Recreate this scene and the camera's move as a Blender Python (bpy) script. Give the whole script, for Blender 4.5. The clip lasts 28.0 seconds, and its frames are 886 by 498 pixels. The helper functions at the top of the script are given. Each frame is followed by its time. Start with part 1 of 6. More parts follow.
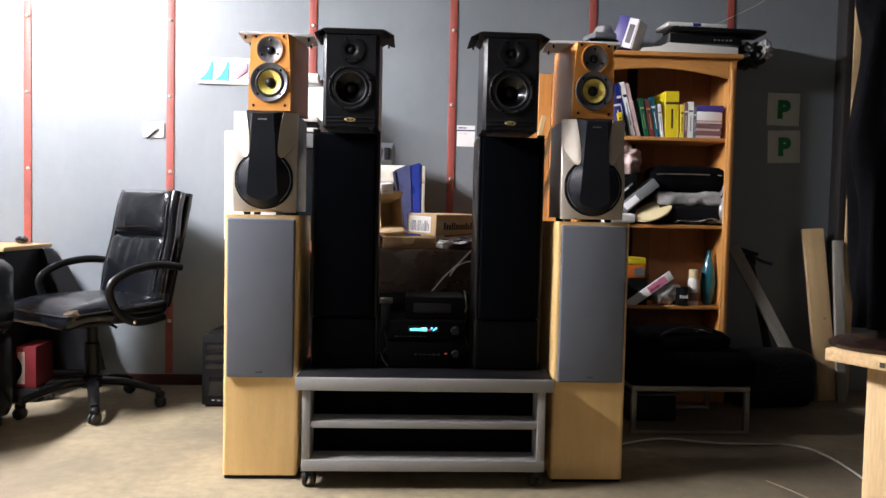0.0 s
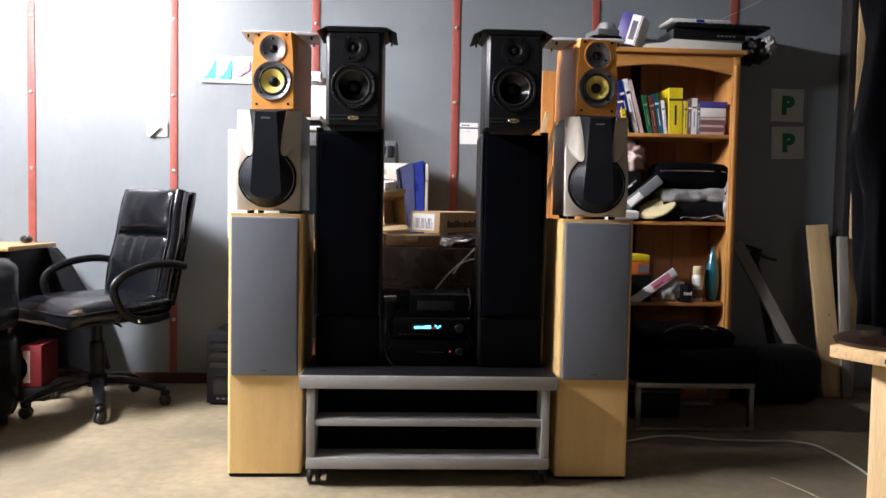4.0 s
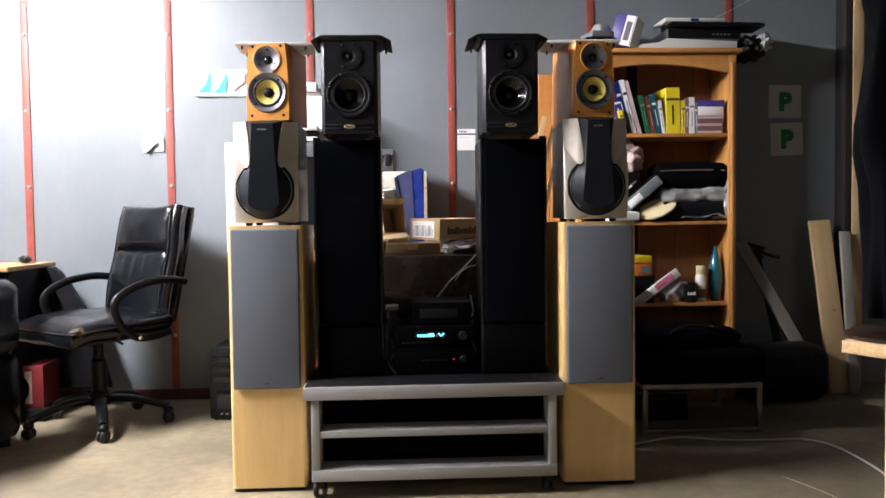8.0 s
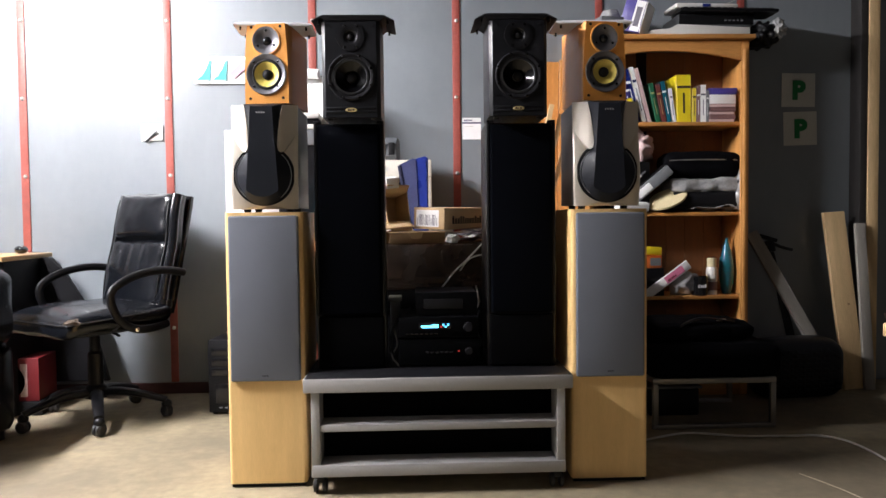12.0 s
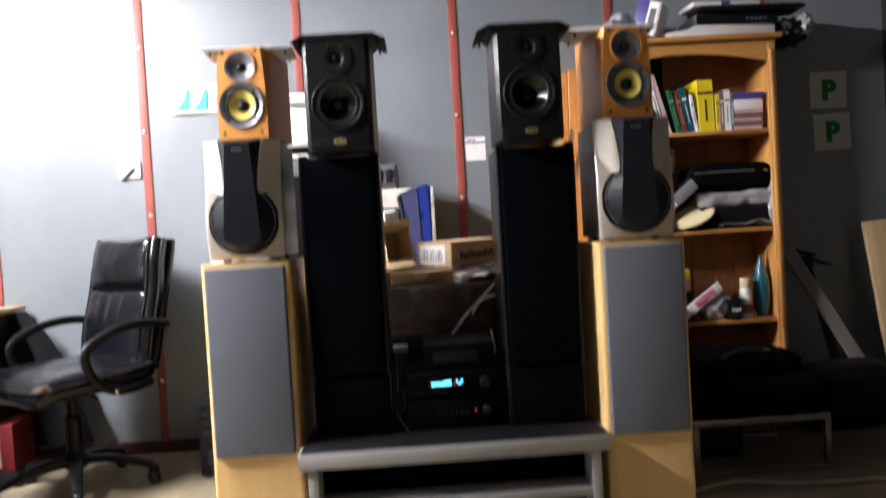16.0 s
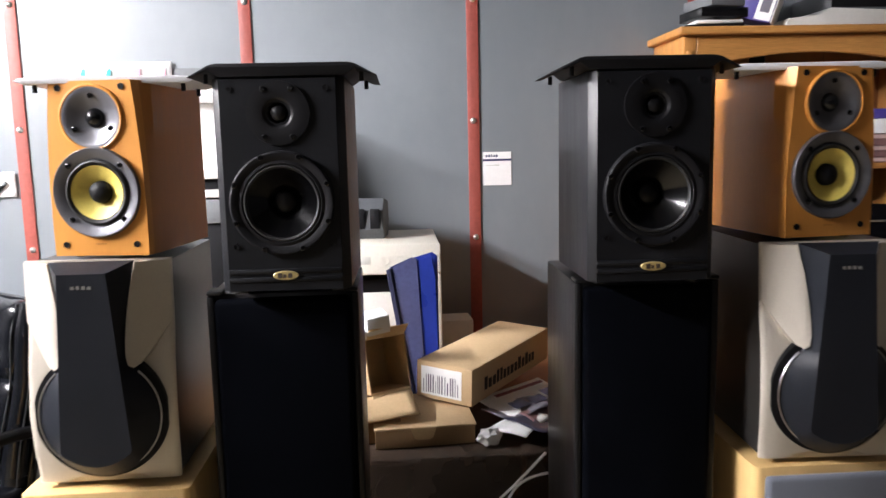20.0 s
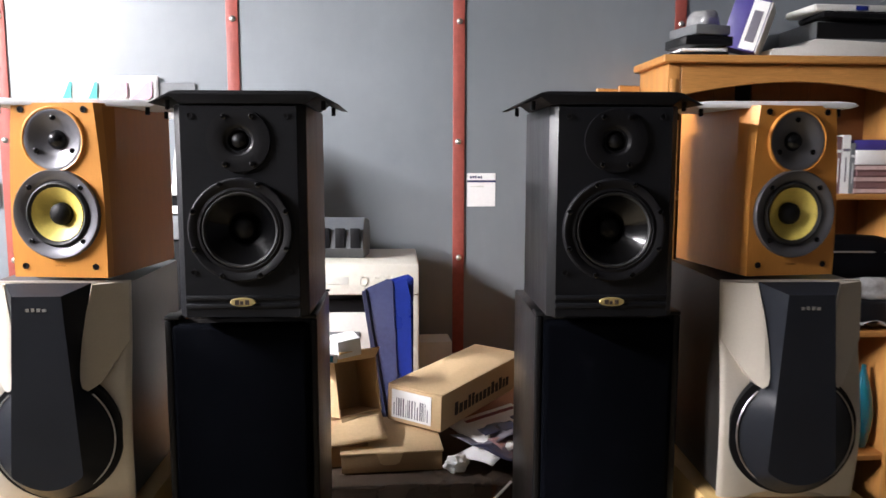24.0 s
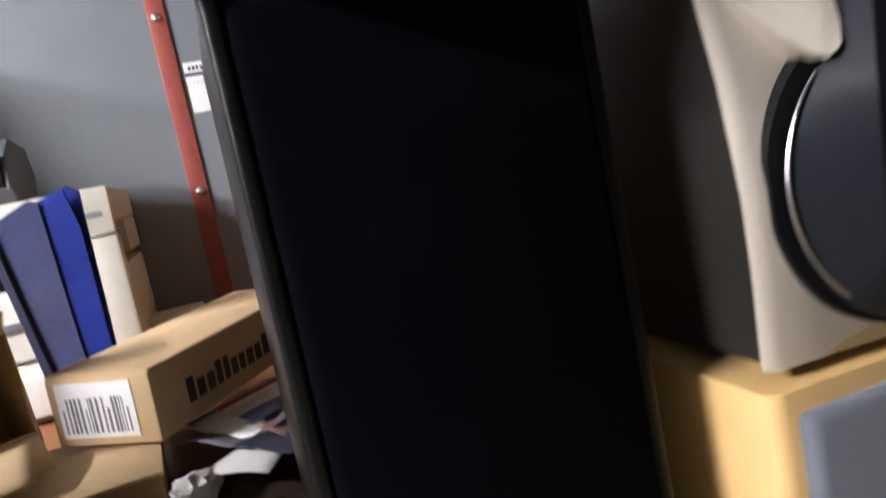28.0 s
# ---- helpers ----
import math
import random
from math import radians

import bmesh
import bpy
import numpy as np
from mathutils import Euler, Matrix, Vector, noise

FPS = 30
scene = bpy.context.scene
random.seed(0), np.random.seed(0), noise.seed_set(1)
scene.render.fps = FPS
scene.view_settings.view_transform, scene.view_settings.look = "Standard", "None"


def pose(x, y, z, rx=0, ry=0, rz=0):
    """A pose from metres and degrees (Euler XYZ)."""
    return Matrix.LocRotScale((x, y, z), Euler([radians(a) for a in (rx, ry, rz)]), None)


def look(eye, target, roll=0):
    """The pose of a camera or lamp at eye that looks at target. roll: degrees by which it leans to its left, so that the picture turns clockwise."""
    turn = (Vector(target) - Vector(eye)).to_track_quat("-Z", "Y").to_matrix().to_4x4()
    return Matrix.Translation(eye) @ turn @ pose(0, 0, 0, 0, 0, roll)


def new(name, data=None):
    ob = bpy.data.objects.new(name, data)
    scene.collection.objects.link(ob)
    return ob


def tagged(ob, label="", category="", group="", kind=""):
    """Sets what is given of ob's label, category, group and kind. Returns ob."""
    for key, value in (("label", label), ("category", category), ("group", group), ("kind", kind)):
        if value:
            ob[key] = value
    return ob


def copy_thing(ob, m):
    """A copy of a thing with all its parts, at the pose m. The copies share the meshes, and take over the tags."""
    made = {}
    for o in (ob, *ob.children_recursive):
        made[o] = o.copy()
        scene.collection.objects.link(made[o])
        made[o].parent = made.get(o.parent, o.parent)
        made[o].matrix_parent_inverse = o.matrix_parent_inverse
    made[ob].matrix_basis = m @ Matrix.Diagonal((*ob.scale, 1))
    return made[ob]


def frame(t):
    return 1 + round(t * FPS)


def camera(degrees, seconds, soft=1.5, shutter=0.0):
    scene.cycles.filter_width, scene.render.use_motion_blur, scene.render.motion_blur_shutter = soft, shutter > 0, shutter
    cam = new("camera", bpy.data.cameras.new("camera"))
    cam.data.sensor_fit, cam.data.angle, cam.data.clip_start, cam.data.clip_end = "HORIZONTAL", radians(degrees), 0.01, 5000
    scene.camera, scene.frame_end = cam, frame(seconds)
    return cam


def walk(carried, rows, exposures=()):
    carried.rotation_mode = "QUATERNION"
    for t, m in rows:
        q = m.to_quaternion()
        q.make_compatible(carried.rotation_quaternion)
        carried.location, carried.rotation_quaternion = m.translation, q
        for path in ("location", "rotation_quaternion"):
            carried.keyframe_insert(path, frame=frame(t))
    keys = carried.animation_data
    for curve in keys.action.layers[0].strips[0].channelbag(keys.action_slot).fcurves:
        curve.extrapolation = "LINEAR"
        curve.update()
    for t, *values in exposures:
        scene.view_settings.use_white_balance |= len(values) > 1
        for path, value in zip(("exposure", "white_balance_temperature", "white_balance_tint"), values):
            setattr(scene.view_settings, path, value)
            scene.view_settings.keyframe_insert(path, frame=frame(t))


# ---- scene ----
cam = camera(61.2, 28.0, 1.5, 0.7)
PATH = [
    (0, (0.070, 0.081, 0.908), (0.172, 2.076, 0.818), 1.3),
    (0.5, (0.070, 0.079, 0.910), (0.182, 2.073, 0.822), 1.5),
    (1, (0.070, 0.127, 0.912), (0.171, 2.122, 0.823), 1.4),
    (1.5, (0.065, 0.079, 0.908), (0.168, 2.074, 0.821), 1.3),
    (2, (0.070, 0.079, 0.907), (0.167, 2.075, 0.815), 1.1),
    (2.5, (0.066, 0.080, 0.909), (0.167, 2.075, 0.815), 1.5),
    (3, (0.067, 0.079, 0.907), (0.167, 2.075, 0.815), 1.5),
    (3.5, (0.070, 0.080, 0.908), (0.163, 2.076, 0.811), 1.2),
    (5.5, (0.070, 0.082, 0.910), (0.165, 2.077, 0.814), 0.8),
    (6, (0.068, 0.083, 0.908), (0.160, 2.077, 0.787), 0.6),
    (6.5, (0.070, 0.084, 0.910), (0.162, 2.081, 0.829), 0.4),
    (7, (0.070, 0.081, 0.907), (0.158, 2.078, 0.836), -0.2),
    (7.5, (0.072, 0.093, 0.907), (0.169, 2.088, 0.809), -0.5),
    (8, (0.070, 0.100, 0.905), (0.161, 2.097, 0.829), -0.7),
    (8.5, (0.074, 0.119, 0.897), (0.143, 2.117, 0.839), -1.4),
    (9, (0.075, 0.157, 0.886), (0.213, 2.151, 0.825), -0.3),
    (9.5, (0.072, 0.181, 0.876), (0.185, 2.176, 0.796), -0.3),
    (10, (0.071, 0.184, 0.872), (0.161, 2.180, 0.793), -1.0),
    (10.5, (0.070, 0.184, 0.873), (0.171, 2.180, 0.784), -0.6),
    (11, (0.071, 0.186, 0.876), (0.132, 2.183, 0.777), -0.0),
    (11.5, (0.073, 0.182, 0.872), (0.145, 2.179, 0.793), -0.4),
    (12, (0.071, 0.184, 0.870), (0.151, 2.180, 0.788), -0.6),
    (12.5, (0.073, 0.184, 0.875), (0.150, 2.180, 0.786), -0.7),
    (14.5, (0.063, 0.190, 0.858), (0.136, 2.187, 0.786), 0.2),
    (15, (0.055, 0.301, 0.863), (0.182, 2.295, 0.783), -0.7),
    (15.5, (0.060, 0.480, 0.812), (0.144, 2.476, 0.706), -0.7),
    (16, (0.075, 0.498, 0.961), (0.145, 2.496, 0.906), -3.3),
    (16.5, (0.110, 0.446, 1.296), (0.138, 2.437, 1.104), -3.1),
    (16.6, (0.110, 0.439, 1.322), (0.131, 2.428, 1.112), -3.0),
    (17, (0.172, 0.406, 1.412), (0.195, 2.391, 1.164), -2.7),
    (17.5, (0.175, 0.512, 1.432), (0.170, 2.495, 1.168), -2.8),
    (18, (0.090, 0.713, 1.426), (0.157, 2.695, 1.173), -2.7),
    (18.5, (0.065, 0.907, 1.415), (0.138, 2.891, 1.175), -1.0),
    (19, (0.083, 1.169, 1.417), (0.110, 3.154, 1.179), -0.3),
    (19.5, (0.048, 1.370, 1.409), (0.123, 3.358, 1.200), -0.7),
    (20, (0.045, 1.521, 1.398), (0.161, 3.499, 1.128), -1.3),
    (20.5, (0.100, 1.628, 1.408), (0.098, 3.615, 1.175), -0.2),
    (20.7, (0.092, 1.649, 1.416), (0.134, 3.632, 1.153), -0.3),
    (21, (0.087, 1.646, 1.417), (0.151, 3.628, 1.156), -1.3),
    (21.5, (0.084, 1.636, 1.416), (0.133, 3.617, 1.151), -1.4),
    (23.5, (0.117, 1.589, 1.422), (0.180, 3.567, 1.132), -0.3),
    (24, (0.107, 1.523, 1.425), (0.221, 3.505, 1.186), 0.1),
    (24.5, (0.066, 1.476, 1.427), (0.212, 3.456, 1.188), -0.4),
    (25, (0.069, 1.479, 1.425), (0.167, 3.463, 1.191), -0.3),
    (25.5, (0.074, 1.501, 1.423), (0.207, 3.481, 1.172), -0.9),
    (26, (0.072, 1.556, 1.405), (0.315, 3.532, 1.216), -2.2),
    (26.5, (0.155, 1.711, 1.391), (0.555, 3.663, 1.219), -4.6),
    (26.7, (0.207, 1.811, 1.358), (0.598, 3.769, 1.252), -5.3),
    (27, (0.242, 1.938, 1.320), (0.716, 3.877, 1.197), -7.3),
    (27.4, (0.287, 2.134, 1.211), (0.826, 4.053, 1.048), -9.5),
    (27.5, (0.271, 2.145, 1.183), (0.852, 4.050, 0.995), -10.7),
    (28, (0.293, 2.233, 1.080), (0.870, 4.131, 0.821), -11.7),
]
walk(cam, [(t, look(eye, target, roll)) for t, eye, target, roll in PATH])


# ---- light: unseen ceiling tube fixtures, one on the left near the clad wall, a weaker fill assumed at the back ----
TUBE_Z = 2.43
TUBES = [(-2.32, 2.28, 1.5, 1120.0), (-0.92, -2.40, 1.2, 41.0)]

world = bpy.data.worlds.new("world")
scene.world = world
world.use_nodes = True
world.node_tree.nodes["Background"].inputs[0].default_value = (0.02, 0.022, 0.026, 1)
world.node_tree.nodes["Background"].inputs[1].default_value = 0.2


# ---- materials ----
def nodes_of(name):
    m = bpy.data.materials.new(name)
    m.use_nodes = True
    nt = m.node_tree
    return m, nt, nt.nodes["Principled BSDF"]


def rgba(c, k=1.0):
    return (min(1, c[0] * k), min(1, c[1] * k), min(1, c[2] * k), 1)


def surface(name, base, rough=0.5, metal=0.0, var=0.15, scale=6.0, grain=60.0, bump=0.15, rvar=0.12, stretch=(1, 1, 1),
            second=None, mix=0.5, coat=0.0, islands=0.0, spec=0.5, stain=None, stain_at=0.62, sheen=0.0):
    """A surface with variation at two scales, relief and uneven gloss."""
    m, nt, b = nodes_of(name)
    N, L = nt.nodes, nt.links
    tc = N.new("ShaderNodeTexCoord")
    mp = N.new("ShaderNodeMapping")
    mp.inputs["Scale"].default_value = stretch
    L.new(tc.outputs["Object"], mp.inputs[0])
    n1, n2 = N.new("ShaderNodeTexNoise"), N.new("ShaderNodeTexNoise")
    n1.inputs["Scale"].default_value, n1.inputs["Detail"].default_value = scale, 5
    n2.inputs["Scale"].default_value, n2.inputs["Detail"].default_value = grain, 3
    L.new(mp.outputs[0], n1.inputs["Vector"])
    L.new(mp.outputs[0], n2.inputs["Vector"])
    ramp = N.new("ShaderNodeValToRGB")
    c2 = second or base
    ramp.color_ramp.elements[0].position, ramp.color_ramp.elements[1].position = 0.3, 0.7
    ramp.color_ramp.elements[0].color = rgba(base, 1 - var)
    ramp.color_ramp.elements[1].color = rgba(c2, 1 + var)
    add = N.new("ShaderNodeMath")
    add.operation = "MULTIPLY_ADD"
    L.new(n2.outputs[0], add.inputs[0])
    add.inputs[1].default_value = mix
    sc = N.new("ShaderNodeMath")
    sc.operation = "MULTIPLY"
    L.new(n1.outputs[0], sc.inputs[0])
    sc.inputs[1].default_value = 1 - mix
    L.new(sc.outputs[0], add.inputs[2])
    L.new(add.outputs[0], ramp.inputs[0])
    col = ramp.outputs[0]
    if islands:
        oi = N.new("ShaderNodeObjectInfo")
        hs = N.new("ShaderNodeHueSaturation")
        mr = N.new("ShaderNodeMapRange")
        mr.inputs[3].default_value, mr.inputs[4].default_value = 1 - islands, 1 + islands
        L.new(oi.outputs["Random"], mr.inputs[0])
        L.new(mr.outputs[0], hs.inputs["Value"])
        L.new(col, hs.inputs["Color"])
        col = hs.outputs[0]
    if stain:
        n3 = N.new("ShaderNodeTexNoise")
        n3.inputs["Scale"].default_value, n3.inputs["Detail"].default_value = scale * 0.45, 8
        n3.inputs["Roughness"].default_value = 0.65
        L.new(tc.outputs["Object"], n3.inputs["Vector"])
        r3 = N.new("ShaderNodeValToRGB")
        r3.color_ramp.elements[0].position, r3.color_ramp.elements[1].position = stain_at - 0.12, stain_at + 0.1
        mx = N.new("ShaderNodeMix")
        mx.data_type = "RGBA"
        L.new(n3.outputs[0], r3.inputs[0])
        L.new(r3.outputs[0], mx.inputs[0])
        L.new(col, mx.inputs[6])
        mx.inputs[7].default_value = rgba(stain)
        col = mx.outputs[2]
    L.new(col, b.inputs["Base Color"])
    rr = N.new("ShaderNodeMapRange")
    rr.inputs[3].default_value, rr.inputs[4].default_value = max(0.02, rough - rvar), min(1, rough + rvar)
    L.new(n1.outputs[0], rr.inputs[0])
    L.new(rr.outputs[0], b.inputs["Roughness"])
    b.inputs["Metallic"].default_value = metal
    b.inputs["Coat Weight"].default_value = coat
    b.inputs["Specular IOR Level"].default_value = spec
    if sheen:
        b.inputs["Sheen Weight"].default_value = sheen
    if bump:
        bp = N.new("ShaderNodeBump")
        bp.inputs["Strength"].default_value, bp.inputs["Distance"].default_value = bump, 0.004
        L.new(add.outputs[0], bp.inputs["Height"])
        L.new(bp.outputs[0], b.inputs["Normal"])
    return m


def glowing(name, color, strength):
    m, nt, b = nodes_of(name)
    b.inputs["Base Color"].default_value = rgba(color)
    b.inputs["Emission Color"].default_value = rgba(color)
    b.inputs["Emission Strength"].default_value = strength
    return m


def clear(name, color, rough=0.05, alpha=0.3):
    """Thin tinted plastic film or acrylic."""
    m, nt, b = nodes_of(name)
    N, L = nt.nodes, nt.links
    tr, mx = N.new("ShaderNodeBsdfTransparent"), N.new("ShaderNodeMixShader")
    tr.inputs[0].default_value = rgba(color)
    b.inputs["Base Color"].default_value = rgba(color, 0.9)
    b.inputs["Roughness"].default_value = rough
    tc, ns, rr = N.new("ShaderNodeTexCoord"), N.new("ShaderNodeTexNoise"), N.new("ShaderNodeMapRange")
    ns.inputs["Scale"].default_value, ns.inputs["Detail"].default_value = 9, 4
    rr.inputs[3].default_value, rr.inputs[4].default_value = alpha * 0.6, alpha * 1.4
    L.new(tc.outputs["Object"], ns.inputs["Vector"])
    L.new(ns.outputs[0], rr.inputs[0])
    L.new(rr.outputs[0], mx.inputs[0])
    L.new(tr.outputs[0], mx.inputs[1])
    L.new(b.outputs[0], mx.inputs[2])
    L.new(mx.outputs[0], nt.nodes["Material Output"].inputs[0])
    return m


M = {}
M["wall"] = surface("wall_grey_paint", (0.205, 0.227, 0.245), 0.40, 0, 0.12, 1.6, 30, 0.10, 0.13, stretch=(1, 1, 0.35), mix=0.2, stain=(0.168, 0.19, 0.21), stain_at=0.6, islands=0.04, spec=1.0)
M["plaster"] = surface("rough_plaster", (0.05, 0.05, 0.054), 0.85, 0, 0.12, 2, 40, 0.3)
M["ceiling"] = surface("ceiling_paint", (0.11, 0.108, 0.105), 0.9, 0, 0.08, 2, 40, 0.2)
M["red"] = surface("red_oxide_paint", (0.32, 0.075, 0.058), 0.5, 0, 0.2, 9, 80, 0.2, stain=(0.22, 0.06, 0.05), stain_at=0.66)
M["steel"] = surface("zinc_steel", (0.62, 0.61, 0.58), 0.35, 0.9, 0.1, 40, 200, 0.1)
M["chrome"] = surface("chrome", (0.8, 0.8, 0.8), 0.18, 1.0, 0.05, 30, 100, 0.02, 0.06)
M["brushed"] = surface("brushed_steel", (0.30, 0.285, 0.26), 0.38, 0.9, 0.12, 12, 120, 0.06, stretch=(1, 1, 6))
M["floor"] = surface("dusty_concrete", (0.275, 0.228, 0.143), 0.8, 0, 0.42, 2.0, 24, 0.4, 0.12, mix=0.35, stain=(0.150, 0.122, 0.083), stain_at=0.54)
M["beech"] = surface("beech_veneer", (0.74, 0.485, 0.20), 0.42, 0, 0.07, 5, 60, 0.04, 0.08, stretch=(6, 6, 0.6), second=(0.78, 0.525, 0.225), mix=0.4)
M["grille_grey"] = surface("grey_grille_cloth", (0.122, 0.134, 0.162), 0.95, 0, 0.10, 7, 900, 0.35, 0.05, mix=0.5, sheen=0.2)
M["orange_wood"] = surface("cherry_baffle", (0.66, 0.285, 0.06), 0.38, 0, 0.06, 6, 80, 0.03, 0.08, stretch=(7, 7, 0.7))
M["cherry_side"] = surface("cherry_vinyl", (0.50, 0.195, 0.040), 0.42, 0, 0.12, 6, 90, 0.05, 0.08, stretch=(7, 7, 0.6))
M["waveguide"] = surface("grey_metal_waveguide", (0.15, 0.15, 0.165), 0.42, 0.55, 0.06, 30, 300, 0.03)
M["rubber"] = surface("black_rubber", (0.014, 0.014, 0.015), 0.55, 0, 0.2, 30, 200, 0.1)
M["shell_grey"] = surface("grey_vinyl_shell", (0.021, 0.0195, 0.018), 0.40, 0, 0.2, 7, 120, 0.06, 0.08)
M["chrome_dull"] = surface("dull_chrome_trim", (0.55, 0.55, 0.56), 0.3, 1.0, 0.05, 30, 100, 0.02, 0.06)
M["black_gloss"] = surface("black_gloss_plastic", (0.006, 0.006, 0.007), 0.2, 0, 0.2, 20, 200, 0.02, 0.06)
M["cone"] = surface("polished_black_cone", (0.0025, 0.0025, 0.003), 0.19, 0, 0.2, 20, 200, 0.0, 0.03, spec=0.35)
M["ebony"] = surface("dark_varnished_wood", (0.018, 0.009, 0.007), 0.25, 0, 0.3, 12, 80, 0.03)
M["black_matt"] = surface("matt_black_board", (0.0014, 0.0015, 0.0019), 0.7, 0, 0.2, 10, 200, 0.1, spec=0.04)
M["floor_pale"] = surface("pale_filler", (0.5, 0.42, 0.30), 0.9, 0, 0.3, 20, 80, 0.3)
# skirting red, much darker than the cover strips
M["dark_red"] = surface("dark_red_paint", (0.055, 0.016, 0.014), 0.55, 0, 0.25, 8, 60, 0.2)
M["black_plastic"] = surface("black_satin_plastic", (0.0045, 0.0045, 0.0055), 0.42, 0, 0.25, 15, 300, 0.1, spec=0.25)
M["black_dull"] = surface("black_dull_plastic", (0.0055, 0.0055, 0.0068), 0.55, 0, 0.25, 12, 200, 0.1, spec=0.18)
M["moulded_black"] = surface("moulded_black_front", (0.0075, 0.0080, 0.0098), 0.5, 0, 0.2, 12, 260, 0.1, spec=0.16)
M["yellow_cone"] = surface("yellow_woven_cone", (0.74, 0.60, 0.14), 0.45, 0, 0.12, 60, 500, 0.25)
M["silver"] = surface("champagne_silver_paint", (0.54, 0.495, 0.425), 0.34, 0.2, 0.05, 8, 300, 0.03, 0.06)
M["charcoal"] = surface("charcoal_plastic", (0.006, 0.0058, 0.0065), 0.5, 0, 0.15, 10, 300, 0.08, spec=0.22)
M["grille_black"] = surface("black_moulded_grille", (0.010, 0.0118, 0.0165), 0.45, 0, 0.15, 10, 800, 0.12, spec=0.2)
M["black_ash"] = surface("black_ash_vinyl", (0.0085, 0.0090, 0.0112), 0.45, 0, 0.35, 8, 90, 0.2, 0.1, stretch=(10, 10, 0.8), spec=0.4)
M["cloth_black"] = surface("black_grille_cloth", (0.0015, 0.0019, 0.0033), 0.95, 0, 0.2, 8, 1000, 0.35, 0.04, spec=0.03)
M["tower_side"] = surface("dark_walnut_vinyl", (0.006, 0.0045, 0.0045), 0.36, 0, 0.35, 7, 70, 0.12, 0.1, stretch=(10, 10, 0.6))
M["gold"] = surface("gold_badge", (0.72, 0.58, 0.26), 0.35, 0.7, 0.08, 40, 200, 0.05)
M["stand_grey"] = surface("grey_laminate", (0.30, 0.295, 0.29), 0.5, 0, 0.06, 5, 120, 0.05)
M["white_plate"] = surface("off_white_grille", (0.72, 0.73, 0.76), 0.55, 0, 0.05, 8, 300, 0.08)
M["white"] = surface("white_paper", (0.86, 0.86, 0.85), 0.7, 0, 0.04, 8, 100, 0.08)
M["cream"] = surface("cream_plastic", (0.66, 0.63, 0.55), 0.5, 0, 0.06, 6, 150, 0.05, stain=(0.56, 0.52, 0.44), stain_at=0.68)
M["white_plastic"] = surface("white_plastic", (0.76, 0.75, 0.71), 0.4, 0, 0.05, 8, 150, 0.04)
M["card"] = surface("brown_cardboard", (0.62, 0.445, 0.25), 0.85, 0, 0.08, 5, 120, 0.15, stretch=(1, 1, 3), stain=(0.54, 0.37, 0.20), stain_at=0.66)
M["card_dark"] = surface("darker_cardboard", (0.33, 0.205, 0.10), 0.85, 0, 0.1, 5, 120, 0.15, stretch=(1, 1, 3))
M["print"] = surface("brown_print_ink", (0.045, 0.028, 0.018), 0.8, 0, 0.1, 20, 100, 0.02)
M["ink"] = surface("grey_print", (0.16, 0.15, 0.18), 0.8, 0, 0.1, 20, 100, 0.02)
M["blue"] = surface("blue_card_folder", (0.012, 0.026, 0.20), 0.3, 0, 0.12, 6, 100, 0.06)
# greyer blue than the folder blue above
M["blue_light"] = surface("dull_clear_blue", (0.055, 0.062, 0.135), 0.18, 0, 0.2, 8, 100, 0.06)
M["navy"] = surface("dark_navy_cover", (0.022, 0.024, 0.055), 0.35, 0, 0.2, 8, 100, 0.06)
M["pine"] = surface("honey_pine", (0.52, 0.235, 0.065), 0.42, 0, 0.16, 4, 50, 0.08, 0.1, stretch=(9, 9, 0.7), second=(0.60, 0.29, 0.085), mix=0.45)
M["pine_h"] = surface("honey_pine_level", (0.52, 0.235, 0.065), 0.42, 0, 0.16, 4, 50, 0.08, 0.1, stretch=(0.7, 9, 9), second=(0.60, 0.29, 0.085), mix=0.45)
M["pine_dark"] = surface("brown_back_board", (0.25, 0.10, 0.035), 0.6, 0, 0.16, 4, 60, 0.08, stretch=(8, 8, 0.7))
M["raw_pine"] = surface("raw_pine_plank", (0.60, 0.42, 0.21), 0.7, 0, 0.14, 3, 45, 0.15, stretch=(9, 9, 0.6), second=(0.66, 0.47, 0.25), mix=0.5, stain=(0.46, 0.28, 0.12), stain_at=0.68)
M["grey_wood"] = surface("weathered_grey_wood", (0.27, 0.25, 0.22), 0.8, 0, 0.2, 3, 50, 0.2, stretch=(8, 8, 0.6))
M["chipboard"] = surface("chipboard", (0.56, 0.38, 0.19), 0.75, 0, 0.3, 25, 140, 0.3, mix=0.6)
M["leather"] = surface("worn_black_leather", (0.004, 0.0047, 0.0065), 0.24, 0, 0.3, 7, 160, 0.12, 0.10, stain=(0.008, 0.0095, 0.012), stain_at=0.66, spec=0.38)
# piping tone lifted above the leather so the seams hold a highlight
M["seam"] = surface("highlight_seam_grey", (0.010, 0.0105, 0.012), 0.42, 0, 0.3, 30, 200, 0.2)
M["foam"] = surface("bare_brown_foam", (0.06, 0.04, 0.026), 0.9, 0, 0.3, 40, 200, 0.6)
M["fabric_black"] = surface("black_fabric", (0.0022, 0.0022, 0.003), 0.95, 0, 0.3, 8, 400, 0.4, 0.05, spec=0.05)
M["desk_wood"] = surface("oak_laminate", (0.50, 0.32, 0.15), 0.45, 0, 0.1, 4, 60, 0.04, stretch=(0.7, 8, 8))
M["red_card"] = surface("red_carton", (0.17, 0.014, 0.018), 0.5, 0, 0.12, 6, 100, 0.06)
